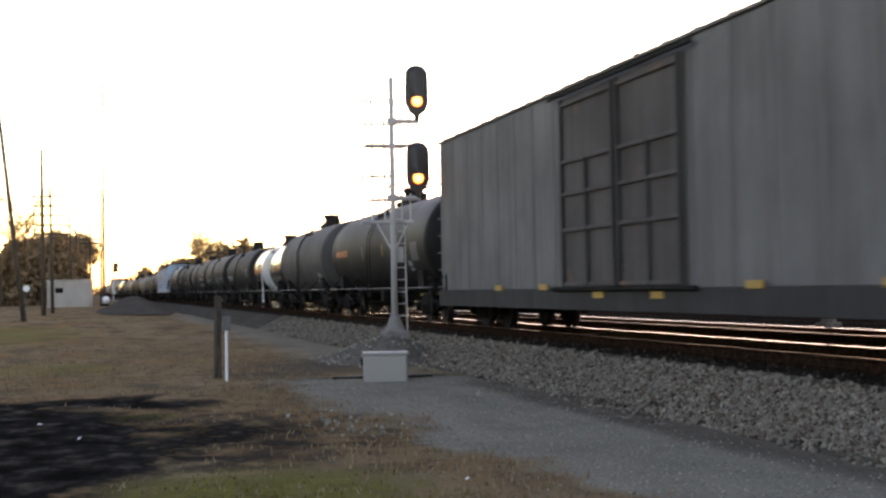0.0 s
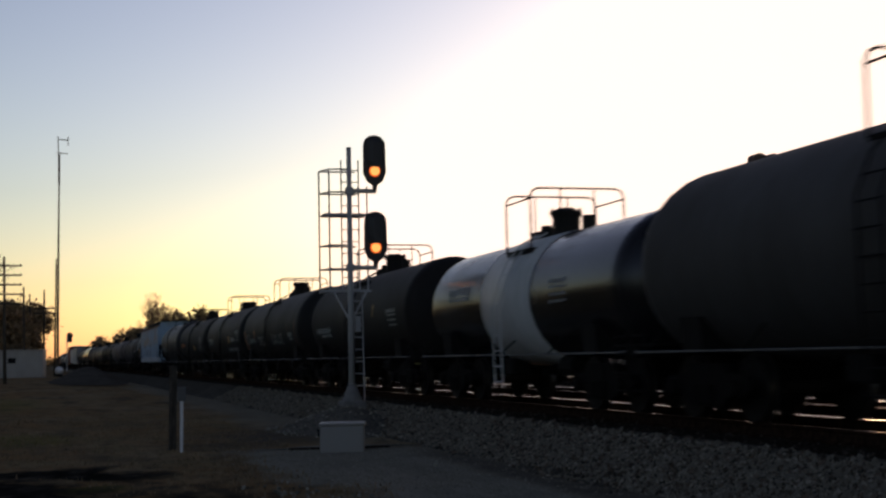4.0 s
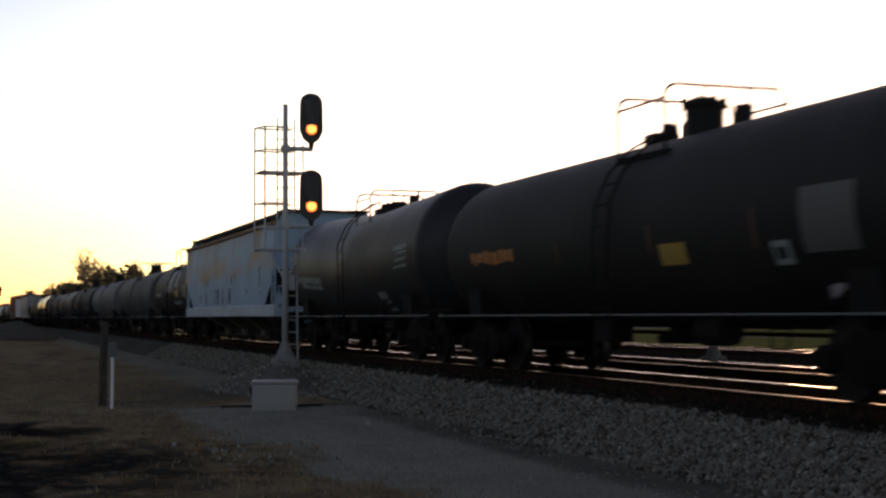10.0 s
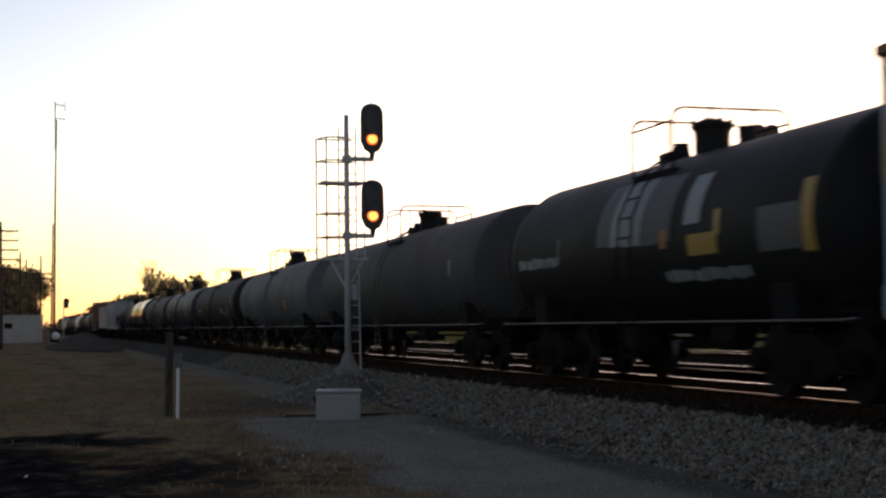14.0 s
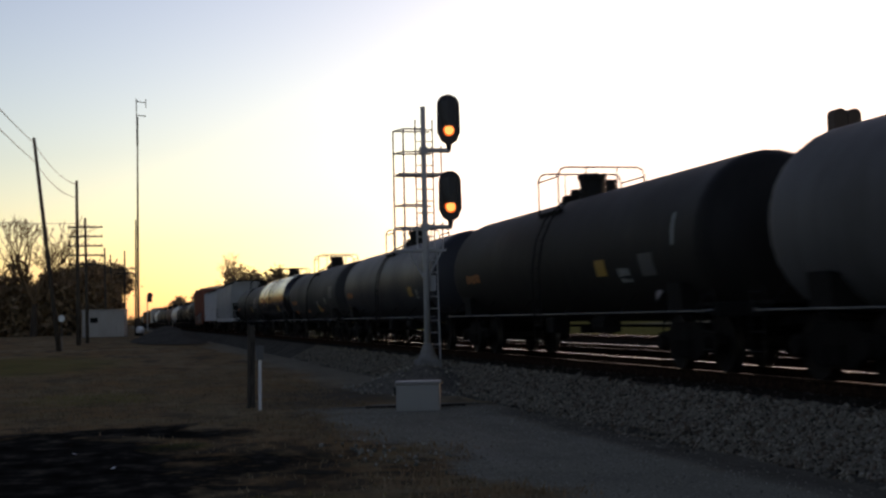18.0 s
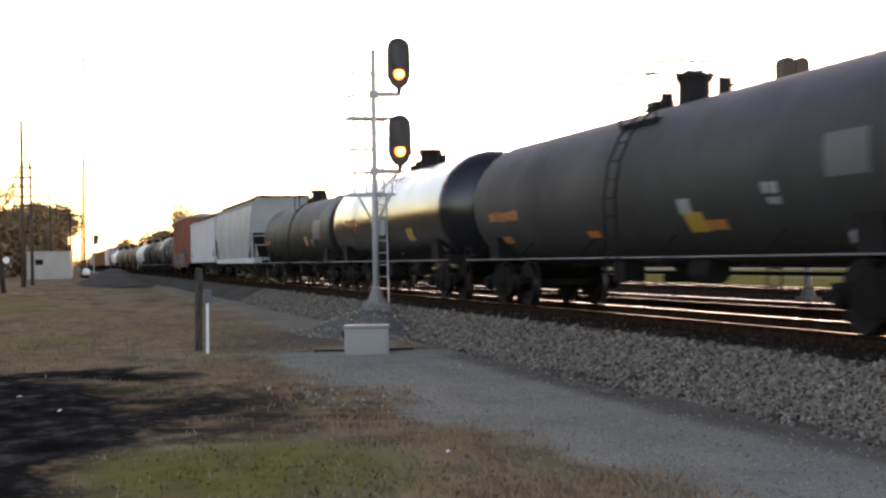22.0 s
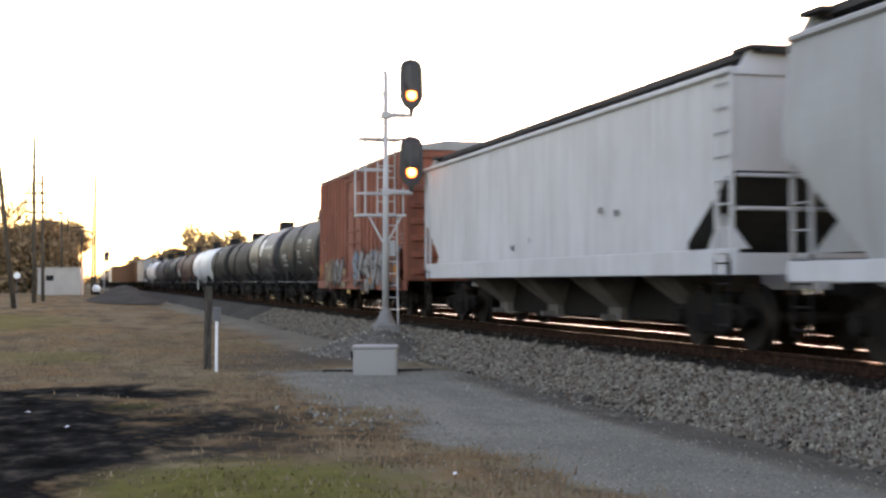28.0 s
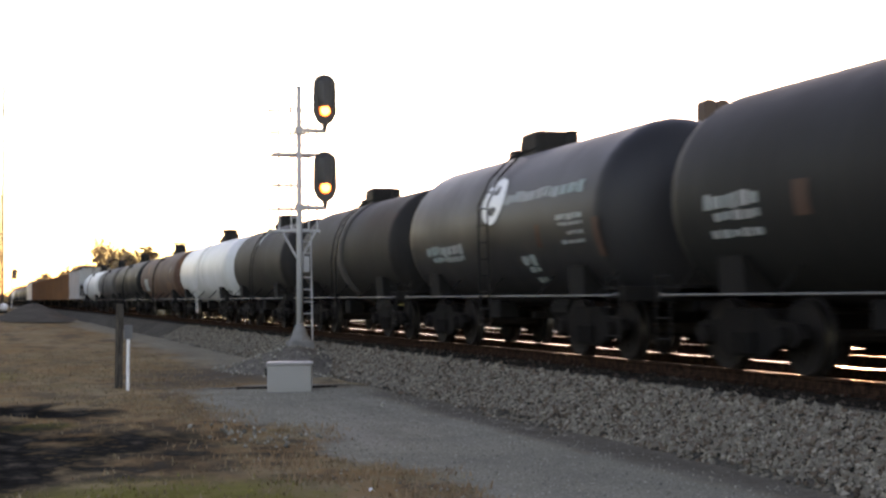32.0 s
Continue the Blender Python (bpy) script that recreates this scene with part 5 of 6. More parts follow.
    # lettering and placards
    for kind, y, a, *rest in marks:
        if kind == "orange":
            bars(car, r, zc, M_ORANGE, "stencil", y, a, rest[0], 1, seed + 1, "orange owner's stencil", 11)
        elif kind == "white":
            bars(car, r, zc, M_WHITE, "stencil", y, a, rest[0], rest[1] if len(rest) > 1 else 2, seed + 2, "white stencilled lettering", 9)
        elif kind == "plate":
            bm = bmesh.new()
            patch(bm, r + 0.007, y, y + rest[0], a - rest[1], a, 6)
            ob = part("marking", bm, {"w": M_WHITE, "y": M_YELLOW, "o": M_ORANGE, "g": M_PANEL, "b": CAR_PAINT["brown"]}[rest[2]], car,
                      {"w": "faded white marking", "y": "yellow reflective marking", "o": "orange reflective marking", "g": "dirty grey repainted panel", "b": "rusty brown marking"}[rest[2]])
            ob.location = (0, 0, zc)
        elif kind == "scrawl":
            scrawl(car, r, zc, y, a, rest[0], rest[1], seed + int(10 * y))
        elif kind == "disc":
            bm = bmesh.new()
            hub = bm.verts.new((-(r + 0.008) * math.cos(radians(a)), y, (r + 0.008) * math.sin(radians(a))))
            ring = []
            for q in range(20):
                an = radians(a + rest[1] * math.sin(q * math.pi / 10))
                ring.append(bm.verts.new((-(r + 0.008) * math.cos(an), y + rest[0] * math.cos(q * math.pi / 10), (r + 0.008) * math.sin(an))))
            for p, q in zip(ring, ring[1:] + ring[:1]):
                bm.faces.new((hub, p, q))
            ob = part("emblem", bm, M_PVC, car, "round white emblem")
            ob.location = (0, 0, zc)
        elif kind == "dia":
            bm = bmesh.new()
            box(bm, -0.012, 0.0, -0.14, 0.14, -0.14, 0.14, 0.004)
            ob = part("placard_holder", bm, M_UNDER, car)
            bm2 = bmesh.new()
            box(bm2, -0.02, -0.013, -0.1, 0.1, -0.1, 0.1, 0.002)
            part("placard", bm2, M_PLACARD, ob, "pale diamond-shaped placard")
            ob.matrix_basis = pose(-(r + 0.03) * math.cos(radians(a)), y, zc + (r + 0.03) * math.sin(radians(a))) @ pose(0, 0, 0, 0, -a * 0.55, 0) @ pose(0, 0, 0, 45, 0, 0)
        elif kind == "panel":
            bars(car, r, zc, M_WHITE, "stencil", y, a, 0.85, 4, seed + 3, "small white stencilled data", 5, 2.5)
        elif kind in ("tick", "ytick", "yellow", "opanel", "big", "greypanel"):
            bm = bmesh.new()
            w, hh = {"tick": (0.1, 14), "ytick": (0.1, 14), "yellow": (0.7, 14), "opanel": (0.5, 14), "greypanel": (1.5, 27), "big": (rest[0] if rest else 3.2, 30)}[kind]
            patch(bm, r + 0.007, y, y + w, a - hh, a)
            ob = part("marking", bm, {"greypanel": M_PANEL, "tick": M_WHITE, "ytick": M_YELLOW, "yellow": M_YELLOW, "opanel": M_ORANGE, "big": M_WHITE}[kind], car,
                      {"greypanel": "dirty grey repainted panel", "tick": "white reflective tick", "ytick": "yellow reflective tick", "yellow": "yellow placard", "opanel": "orange placard", "big": "faded white emblem"}[kind])
            ob.location = (0, 0, zc)
    if funnel:
        # markings follow the sagging belly line
        for ob in car.children:
            if ob.name.split(".")[0] in ("stencil", "marking"):
                for v in ob.data.vertices:
                    v.co.z -= 0.22 * (1 - abs(v.co.y) / h)
    running_gear(car, tr, e)
    CARS.append((car, (s0 + s1) / 2))
    return car


def stroke(bm, x, pts, w):
    """A flat sprayed stroke of even width through (y, z) points."""
    prev = None
    for i, (y, z) in enumerate(pts):
        a, b = pts[max(i - 1, 0)], pts[min(i + 1, len(pts) - 1)]
        d = Vector((b[0] - a[0], b[1] - a[1])).normalized() * (w / 2)
        row = (bm.verts.new((x, y - d.y, z + d.x)), bm.verts.new((x, y + d.y, z - d.x)))
        if prev:
            bm.faces.new((prev[0], row[0], row[1], prev[1]))
        prev = row


SHAPES = (((0.1, 0), (0.12, 0.5), (0.2, 0.95), (0.5, 1), (0.8, 0.9), (0.85, 0.5), (0.9, 0)), ((0.05, 1), (0.15, 0.5), (0.4, 0.02), (0.65, 0.4), (0.95, 1)),
          ((0.9, 0.85), (0.5, 1), (0.15, 0.75), (0.5, 0.5), (0.85, 0.28), (0.5, 0), (0.1, 0.12)), ((0.15, 0), (0.2, 1), (0.75, 0.9), (0.8, 0.55), (0.3, 0.45), (0.9, 0)),
          ((0.1, 0.05), (0.5, 1), (0.9, 0)), ((0.85, 1), (0.3, 0.5), (0.15, 0.05)), ((0.1, 0.5), (0.3, 0.95), (0.75, 0.95), (0.9, 0.5), (0.7, 0.04), (0.3, 0.04), (0.1, 0.5)))


def spray(car, x, y0, y1, z0, z1, wide, fills, clouds, seed):
    """A run of fat interlocking sprayed shapes over blotches, with dark drop edges and thin scribbles. They spell nothing."""
    rng = random.Random(seed)
    layers = {}

    def put_stroke(key, depth, pts, w):
        stroke(layers.setdefault(key, bmesh.new()), x - depth, pts, w)

    n = max(2, int((y1 - y0) / wide))
    for k in range(16 * n):
        c, z, ln = rng.uniform(y0, y1), rng.uniform(z0, z0 + 0.8 * (z1 - z0)), rng.uniform(0.08, 0.35)
        put_stroke(rng.choice(clouds), 0.004 + 0.00015 * k, [(c - ln, z + rng.uniform(-0.1, 0.1)), (c, z + rng.uniform(-0.15, 0.15)), (c + ln, z + rng.uniform(-0.1, 0.1))], rng.uniform(0.12, 0.3))
    for k in range(n):
        a = y0 + (y1 - y0) * k / n + rng.uniform(-0.06, 0.06)
        hh, zz = (z1 - z0) * rng.uniform(0.68, 1.0), z0 + rng.uniform(-0.04, 0.16)
        lean = rng.uniform(-0.16, 0.2)
        pts = [(a + wide * 1.25 * (0.9 - q) + lean * r + rng.uniform(-0.05, 0.05), zz + hh * r + rng.uniform(-0.04, 0.04)) for q, r in rng.choice(SHAPES)]
        w, d = wide * rng.uniform(0.3, 0.44), 0.012 * (k % 2)
        put_stroke("graffdark", 0.026 + d, [(p - 0.06, q - 0.04) for p, q in pts], w + 0.05)
        put_stroke(rng.choice(fills), 0.034 + d, pts, w)
        for _ in range(4):
            p, q = rng.choice(pts)
            put_stroke("graffdark", 0.06 + 0.0005 * k, [(p - rng.uniform(0.05, 0.3), q + rng.uniform(-0.2, 0.2)), (p, q), (p + rng.uniform(0.05, 0.25), q + rng.uniform(-0.3, 0.2))], rng.uniform(0.025, 0.05))
    for key, bm in layers.items():
        tagged(part("graffiti", bm, CAR_PAINT[key], car, "fat sprayed graffiti shapes in chalky white, blue-grey, pink and black"), kind="stuff")


def box_car(s0, s1, colour, label, eave, floor=1.0, doors=((-1.3, 1.3),), rib=0.55, seed=0, graffiti=False, plain_panels=False):
    car = tagged(new("box_car"), label, "box car", "cars of the freight train")
    h = (s1 - s0) / 2
    w = 1.58
    mt = CAR_PAINT[colour]
    bm = bmesh.new()
    box(bm, -w, w, -h, h, floor, eave, 0.03)
    part("body", bm, mt, car)
    bm = bmesh.new()
    prism(bm, [(-w - 0.04, eave), (w + 0.04, eave), (w + 0.04, eave + 0.05), (0.5, eave + 0.26), (-0.5, eave + 0.26), (-w - 0.04, eave + 0.05)], -h - 0.04, h + 0.04, "y")
    k = int(h * 2 / 1.1)
    for i in range(k):
        y = -h + 0.5 + i * (2 * h - 1) / (k - 1)
        for s in (-1, 1):
            tube(bm, (s * 0.5, y, eave + 0.265), (s * 1.6, y, eave + 0.06), 0.03, 5)
    part("roof", bm, CAR_PAINT["hopgrey"] if graffiti else mt, car, "galvanised ribbed roof" if graffiti else "")
    for s in (-1, 1):
        # side posts
        y = -h + 0.08
        rb = bmesh.new()
        box(rb, -0.035, 0.035, -0.06, 0.06, floor + 0.05, eave - 0.06, 0.015)
        rib_me = mesh_of("side_post", rb, CAR_PAINT["riblit"] if graffiti else mt)
        while y < h - 0.05:
            if not any(a - 0.1 < y < b + 0.1 for a, b in doors) and not plain_panels:
                put("side_post", rib_me, car, pose(s * (w + 0.03), y, 0))
            y += rib
        bm = bmesh.new()
        x0, x1 = sorted((s * (w - 0.02), s * (w + 0.07)))
        box(bm, x0, x1, -h, h, floor - (0.36 if plain_panels else 0.26), floor + 0.02, 0.012)
        part("side_sill", bm, CAR_PAINT["sillshadegrey"] if plain_panels else mt, car)
        if plain_panels:
            # faint lapped seams between the side sheets
            rb = bmesh.new()
            box(rb, -0.006, 0.006, -0.05, 0.05, floor + 0.03, eave - 0.05)
            seam = mesh_of("sheet_seam", rb, mt)
            y = -h + 1.05
            while y < h - 0.5:
                if not any(a - 0.15 < y < b + 0.15 for a, b in doors):
                    put("sheet_seam", seam, car, pose(s * (w + 0.004), y, 0))
                y += 1.22
        for a, b in doors:
            x0, x1 = sorted((s * (w + 0.005), s * (w + 0.06)))
            dr = bmesh.new()
            box(dr, x0, x1, a, b, floor + 0.05, eave - 0.18, 0.015)
            dm = CAR_PAINT["doorbrown"] if plain_panels else mt
            d = part("door", dr, dm, car, "browned ribbed sliding door" if plain_panels else "ribbed sliding door")
            zs = [floor + 0.1 + (eave - floor - 0.4) * q for q in ((0, 0.3, 0.5, 0.68, 1.0) if plain_panels else (0, 0.36, 0.48, 0.71, 1.0))]
            for z in zs:
                rb = bmesh.new()
                box(rb, s * (w + 0.085) - 0.03, s * (w + 0.085) + 0.03, a + 0.03, b - 0.03, z - 0.035, z + 0.035, 0.012)
                part("door_rib", rb, dm, d)
            for y in (a + 0.05, b - 0.05, (a + b) / 2):
                rb = bmesh.new()
                box(rb, s * (w + 0.10) - 0.025, s * (w + 0.10) + 0.025, y - 0.04, y + 0.04, floor + 0.05, eave - 0.2 if y != (a + b) / 2 else floor + (eave - floor) * 0.64, 0.01)
                part("door_post", rb, CAR_PAINT["sillshadegrey"] if plain_panels else mt, d)
            for z in (eave - 0.12, floor + 0.02):
                rb = bmesh.new()
                tube(rb, (s * (w + 0.13), a - 0.5, z), (s * (w + 0.13), b + 0.5, z), 0.04, 6)
                part("door_track", rb, M_UNDER if plain_panels else mt, car)
        for e in (-1, 1):
            rb = bmesh.new()
            tube(rb, (0, -0.21, 0), (0, 0.21, 0), 0.014, 5)
            rung = mesh_of("grab_iron", rb, mt)
            for k in range(7 if e > 0 else 4):
                put("grab_iron", rung, car, pose(s * (w + 0.10), e * (h - 0.29), floor + 0.1 + 0.42 * k))
            put("corner_step", GEAR["step"], car, pose(s * (w + 0.02), e * (h - 0.3), 0.30, 0, 0, 90))
    for e in (-1, 1):
        bm = bmesh.new()
        k = 8
        for i in range(k):
            z = floor + 0.25 + (eave - floor - 0.4) * i / (k - 1)
            y0, y1 = sorted((e * h, e * (h + 0.07)))
            box(bm, -w + 0.1, w - 0.1, y0, y1, z - 0.09, z + 0.09, 0.03)
        part("end_corrugation", bm, mt, car)
    bm = bmesh.new()
    box(bm, -0.25, 0.25, -h - 0.1, h + 0.1, 0.68, 1.0, 0.02)
    for y in (-h * 0.3, 0, h * 0.3):
        box(bm, -1.5, 1.5, y - 0.08, y + 0.08, 0.8, 1.0)
    tube(bm, (-0.7, -1.6, 0.7), (-0.7, -0.9, 0.7), 0.2, 10)
    part("underframe", bm, M_UNDER, car)
    rng = random.Random(seed)
    x = -w - 0.076
    for y, dz in ((6.7, 0), (3.75, 0), (0.85, -0.14), (-1.65, -0.14), (-4.8, 0), (-8.0, 0), (-10.8, 0)) if plain_panels else ((-6.6, -0.02), (-5.2, -0.12), (-3.2, -0.12), (-1.7, -0.4), (0.65, -0.4), (2.2, -0.2), (4.5, -0.2)):
        bm = bmesh.new()
        box(bm, -w - 0.105, -w - 0.075, y, y + 0.46, floor + dz, floor + dz + 0.11, 0.004)
        part("reflector", bm, M_YELLOW, car, "amber reflector on the sill")
    if graffiti:
        spray(car, x - 0.05, -4.7, -0.15, 0.86, 2.0, 0.78, ("graffwhite", "graffwhite", "graffblue"), ("graffblue", "graffteal", "graffwhite", "graffteal", "graffdark"), seed)
        spray(car, x - 0.07, -h + 0.4, -4.5, 0.9, 2.05, 0.42, ("graffblue", "graffpink", "boxred"), ("graffpink", "boxred", "graffblue", "graffteal"), seed + 3)
        spray(car, x - 0.05, 1.45, 5.0, 0.84, 1.8, 0.62, ("graffwhite", "graffwhite", "grafftan"), ("graffdark", "grafftan", "boxred"), seed + 5)
        bm = bmesh.new()
        for y, z, a, b in ((-5.75, 1.0, 0.36, 0.22), (-6.75, 1.25, 0.34, 0.3), (-3.3, 0.98, 0.24, 0.18), (5.3, 1.3, 0.22, 0.5)):
            stroke(bm, x - 0.15, [(y, z), (y + a * 0.5, z + 0.03), (y + a, z)], b)
        tagged(part("graffiti", bm, CAR_PAINT["grafforange"], car, "orange sprayed blotches low on the flank"), kind="stuff")
        bm = bmesh.new()
        for y, z, n in ((-6.9, 2.25, 4), (5.2, 2.0, 3), (5.5, 2.35, 1)):
            for k in range(n):
                box(bm, x - 0.006, x, y, y + rng.uniform(0.3, 0.5), z - 0.12 * k, z - 0.12 * k + 0.045)
        tagged(part("stencil", bm, CAR_PAINT["graffpink"], car, "worn pale stencilled data"), kind="stuff")
    running_gear(car, h - 2.1, h + 0.15)
    CARS.append((car, (s0 + s1) / 2))
    return car


def hopper_car(s0, s1, colour, label, eave, floor=1.06, ribs=0, bulge=0.06, seed=0, outlets=4):
    """Covered hopper: bowed or posted sides, sloped ends in open bays, roof walk, outlet gates."""
    car = tagged(new("covered_hopper"), label, "hopper car", "cars of the freight train")
    h = (s1 - s0) / 2
    w, mt = 1.56, CAR_PAINT[colour]
    bay = 1.75
    sec = []
    for i in range(9):
        f = i / 8
        sec.append((-(w - 0.02 + bulge * math.sin(math.pi * f)), floor + 0.25 + (eave - floor - 0.25) * f))
    rows_ = sec + [(-1.1, eave + 0.18), (-0.45, eave + 0.26)]
    sec = rows_ + [(-x, z) for x, z in rows_[::-1]]
    bm = bmesh.new()
    # the body leans in at both ends over the slope sheets
    top = [bm.verts.new((x, -h + 0.06, z)) for x, z in sec]
    prev = None
    for y, cut in ((-h + 0.06, 1.0), (-h + bay, 0.0), (h - bay, 0.0), (h - 0.06, 1.0)):
        lo = floor + 0.25 + cut * (eave - floor) * 0.42
        row = [bm.verts.new((x, y, max(z, lo))) for x, z in sec]
        if prev:
            for i in range(len(sec) - 1):
                bm.faces.new((prev[i], prev[i + 1], row[i + 1], row[i]))
            f = bm.faces.new((prev[-1], prev[0], row[0], row[-1]))
            # slope sheet in dark grey: the open bay's shade put into its colour
            f.material_index = 1
        else:
            bm.faces.new(row)
        prev = row
    bm.faces.new(prev[::-1])
    for v in top:
        bm.verts.remove(v)
    bmesh.ops.remove_doubles(bm, verts=bm.verts[:], dist=0.0005)
    bmesh.ops.recalc_face_normals(bm, faces=bm.faces[:])
    put("body", mesh_of("body", bm, mt, CAR_PAINT["sillshadegrey"]), car)
    for s in (-1, 1):
        bm = bmesh.new()
        x0, x1 = sorted((s * (w - 0.12), s * (w + (0.0 if ribs else 0.03))))
        box(bm, x0, x1, -h, h, floor, floor + (0.26 if bulge > 0.1 else 0.36), 0.015)
        part("side_sill", bm, CAR_PAINT["hopwhite"] if bulge > 0.1 else CAR_PAINT["palesill"] if colour == "hopblue" else mt, car, "pale side sill" if bulge > 0.1 or colour == "hopblue" else "")
        bm = bmesh.new()
        tube(bm, (s * (w + 0.0), -h, eave), (s * (w + 0.0), h, eave), 0.075 if colour == "hopblue" else 0.055, 6)
        part("top_chord", bm, CAR_PAINT["rustchord"] if colour == "hopblue" else mt, car, "rusted top chord" if colour == "hopblue" else "")
        if ribs:
            rb = bmesh.new()
            box(rb, -0.03, 0.002, -0.12, 0.12, floor + 0.36, eave - 0.02, 0.006)
            rm = mesh_of("side_post", rb, mt)
            for i in range(ribs):
                y = -h + bay * 0.9 + (2 * h - bay * 1.8) * i / (ribs - 1)
                put("side_post", rm, car, pose(s * (w - 0.012), y, 0, 0, 0, 0 if s > 0 else 180))
        for e in (-1, 1):
            rb = bmesh.new()
            for y in (h - 0.05, h - 0.5):
                tube(rb, (s * (w - 0.02), e * y, floor + 0.2), (s * (w - 0.02), e * y, eave), 0.035, 6)
            for k in range(8):
                z = floor + 0.3 + 0.33 * k
                if z < eave - 0.1:
                    tube(rb, (s * (w + 0.02), e * (h - 0.5), z), (s * (w + 0.02), e * (h - 0.05), z), 0.014, 5)
            part("end_ladder", rb, mt, car)
            rb = bmesh.new()
            prism(rb, [(e * (h - 0.1), floor + 0.36), (e * (h - 1.35), floor + 0.36), (e * (h - 0.9), floor + 0.9)], s * (w - 0.3) - 0.02, s * (w - 0.3) + 0.02)
            part("gusset", rb, mt, car)
            put("corner_step", GEAR["step"], car, pose(s * (w + 0.0), e * (h - 0.3), 0.30, 0, 0, 90))
    for e in (-1, 1):
        bm = bmesh.new()
        y0, y1 = sorted((e * (h - 0.02), e * (h - 0.2)))
        box(bm, -w, w, y0, y1, floor, floor + 0.3, 0.01)
        box(bm, -0.3, 0.3, *sorted((e * h, e * (h - 1.6))), floor - 0.2, floor + 0.15)
        for z in (floor + 0.9, floor + 1.35):
            tube(bm, (-w + 0.1, e * (h - 0.06), z), (w - 0.1, e * (h - 0.06), z), 0.03, 6)
        part("end_frame", bm, mt, car)
        bm = bmesh.new()
        tube(bm, (0.2, e * (h - 0.5), floor + 0.5), (0.9, e * (h - 0.5), floor + 0.5), 0.22, 10)
        part("brake_cylinder", bm, M_UNDER, car)
    bm = bmesh.new()
    z = eave + {"hopblue": 0.36, "hopgrey": 0.31}.get(colour, 0.28)
    for x in (-0.95, 0.95):
        box(bm, x - 0.25, x + 0.25, -h - 0.12, h + 0.12, z - 0.04, z + 0.06)
    for e in (-1, 1):
        box(bm, -1.35, 1.35, *sorted((e * (h + 0.14), e * (h - 0.45))), z, z + 0.05)
    k = int(h)
    for i in range(k + 1):
        y = -h + 0.3 + (2 * h - 0.6) * i / k
        for x in (-1.15, 1.15):
            tube(bm, (x, y, eave + 0.08), (x, y, z), 0.03, 5)
    part("roof_walk", bm, CAR_PAINT["sillshadegrey"], car, "grated roof walk")
    for e in (-1, 1):
        bm = bmesh.new()
        prism(bm, [(-w + 0.05, eave - 0.05), (-1.3, z - 0.01), (1.3, z - 0.01), (w - 0.05, eave - 0.05)], *sorted((e * (h - 0.045), e * (h - 0.02))), "y")
        part("roof_end", bm, mt, car)
    for i in range(5):
        bm = bmesh.new()
        y = -h + 2 + (2 * h - 4) * i / 4
        box(bm, -0.32, 0.32, y - 0.9, y + 0.9, eave + 0.24, eave + 0.38, 0.04)
        part("roof_hatch", bm, mt, car)
    # centre sill deepened into a dark box that stands in for shade underneath
    bm = bmesh.new()
    box(bm, -0.36, 0.36, -h + 2.9, h - 2.9, 0.3, floor + 0.2, 0.02)
    part("centre_sill", bm, M_UNDER, car)
    for i in range(outlets):
        y = -h + 3.4 + (2 * h - 6.8) * i / (outlets - 1)
        bm = bmesh.new()
        prev = None
        for z, a, b in ((floor + 0.1, 1.3, 0.72), (0.5, 0.5, 0.3), (0.26, 0.5, 0.3)):
            row = [bm.verts.new((sx * a, y + sy * b, z)) for sx, sy in ((-1, -1), (1, -1), (1, 1), (-1, 1))]
            if prev:
                for q in range(4):
                    bm.faces.new((prev[q], prev[(q + 1) % 4], row[(q + 1) % 4], row[q]))
            prev = row
        bm.faces.new(prev)
        bmesh.ops.recalc_face_normals(bm, faces=bm.faces[:])
        box(bm, -0.75, 0.75, y - 0.06, y + 0.06, 0.27, 0.37)
        part("outlet_gate", bm, CAR_PAINT["gate"], car, "sloped outlet hopper")
    rng = random.Random(seed)
    if colour == "hopblue":
        # dark worn tags low on the flank
        for y0, y1, z0, z1 in ((0.8, 2.0, 1.42, 2.0), (3.45, 3.85, 1.42, 1.86), (-1.75, 0.1, 1.45, 1.95), (5.0, 5.3, 1.5, 1.8)):
            bm = bmesh.new()
            for k in range(max(3, int((y1 - y0) / 0.17))):
                c = rng.uniform(y0, y1)
                f = (z0 - floor - 0.25) / (eave - floor - 0.25)
                pts = [(c + rng.uniform(-0.1, 0.1), z0 + (z1 - z0) * q) for q in (0, 0.35, 0.7, 1.0)]
                stroke(bm, -(w - 0.02 + bulge * math.sin(math.pi * (f + 0.12))) - 0.012 - 0.0006 * k, pts, rng.uniform(0.03, 0.1))
            tagged(part("graffiti", bm, CAR_PAINT["doorbrown"], car, "dark faded tag low on the flank"), kind="stuff")
    bm = bmesh.new()
    for _ in range(9 if colour == "hopblue" else 4):
        y, z = rng.uniform(-h + 1.8, h - 2), floor + rng.uniform(0.5, 1.2)
        b, hz = rng.uniform(0.06, 0.22), rng.uniform(0.08, 0.42 if colour == "hopblue" else 0.12)
        f = (z - floor - 0.25) / (eave - floor - 0.25)
        x = -(w - 0.02 + bulge * math.sin(math.pi * f)) - 0.012 - (0.03 if ribs else 0)
        box(bm, x, x + 0.004, y, y + b, z, z + hz)
    tagged(part("stencil", bm, CAR_PAINT["boxgrey"], car, "worn grey stencilled data"), kind="stuff")
    running_gear(car, h - 1.75, h + 0.1)
    CARS.append((car, (s0 + s1) / 2))
    return car


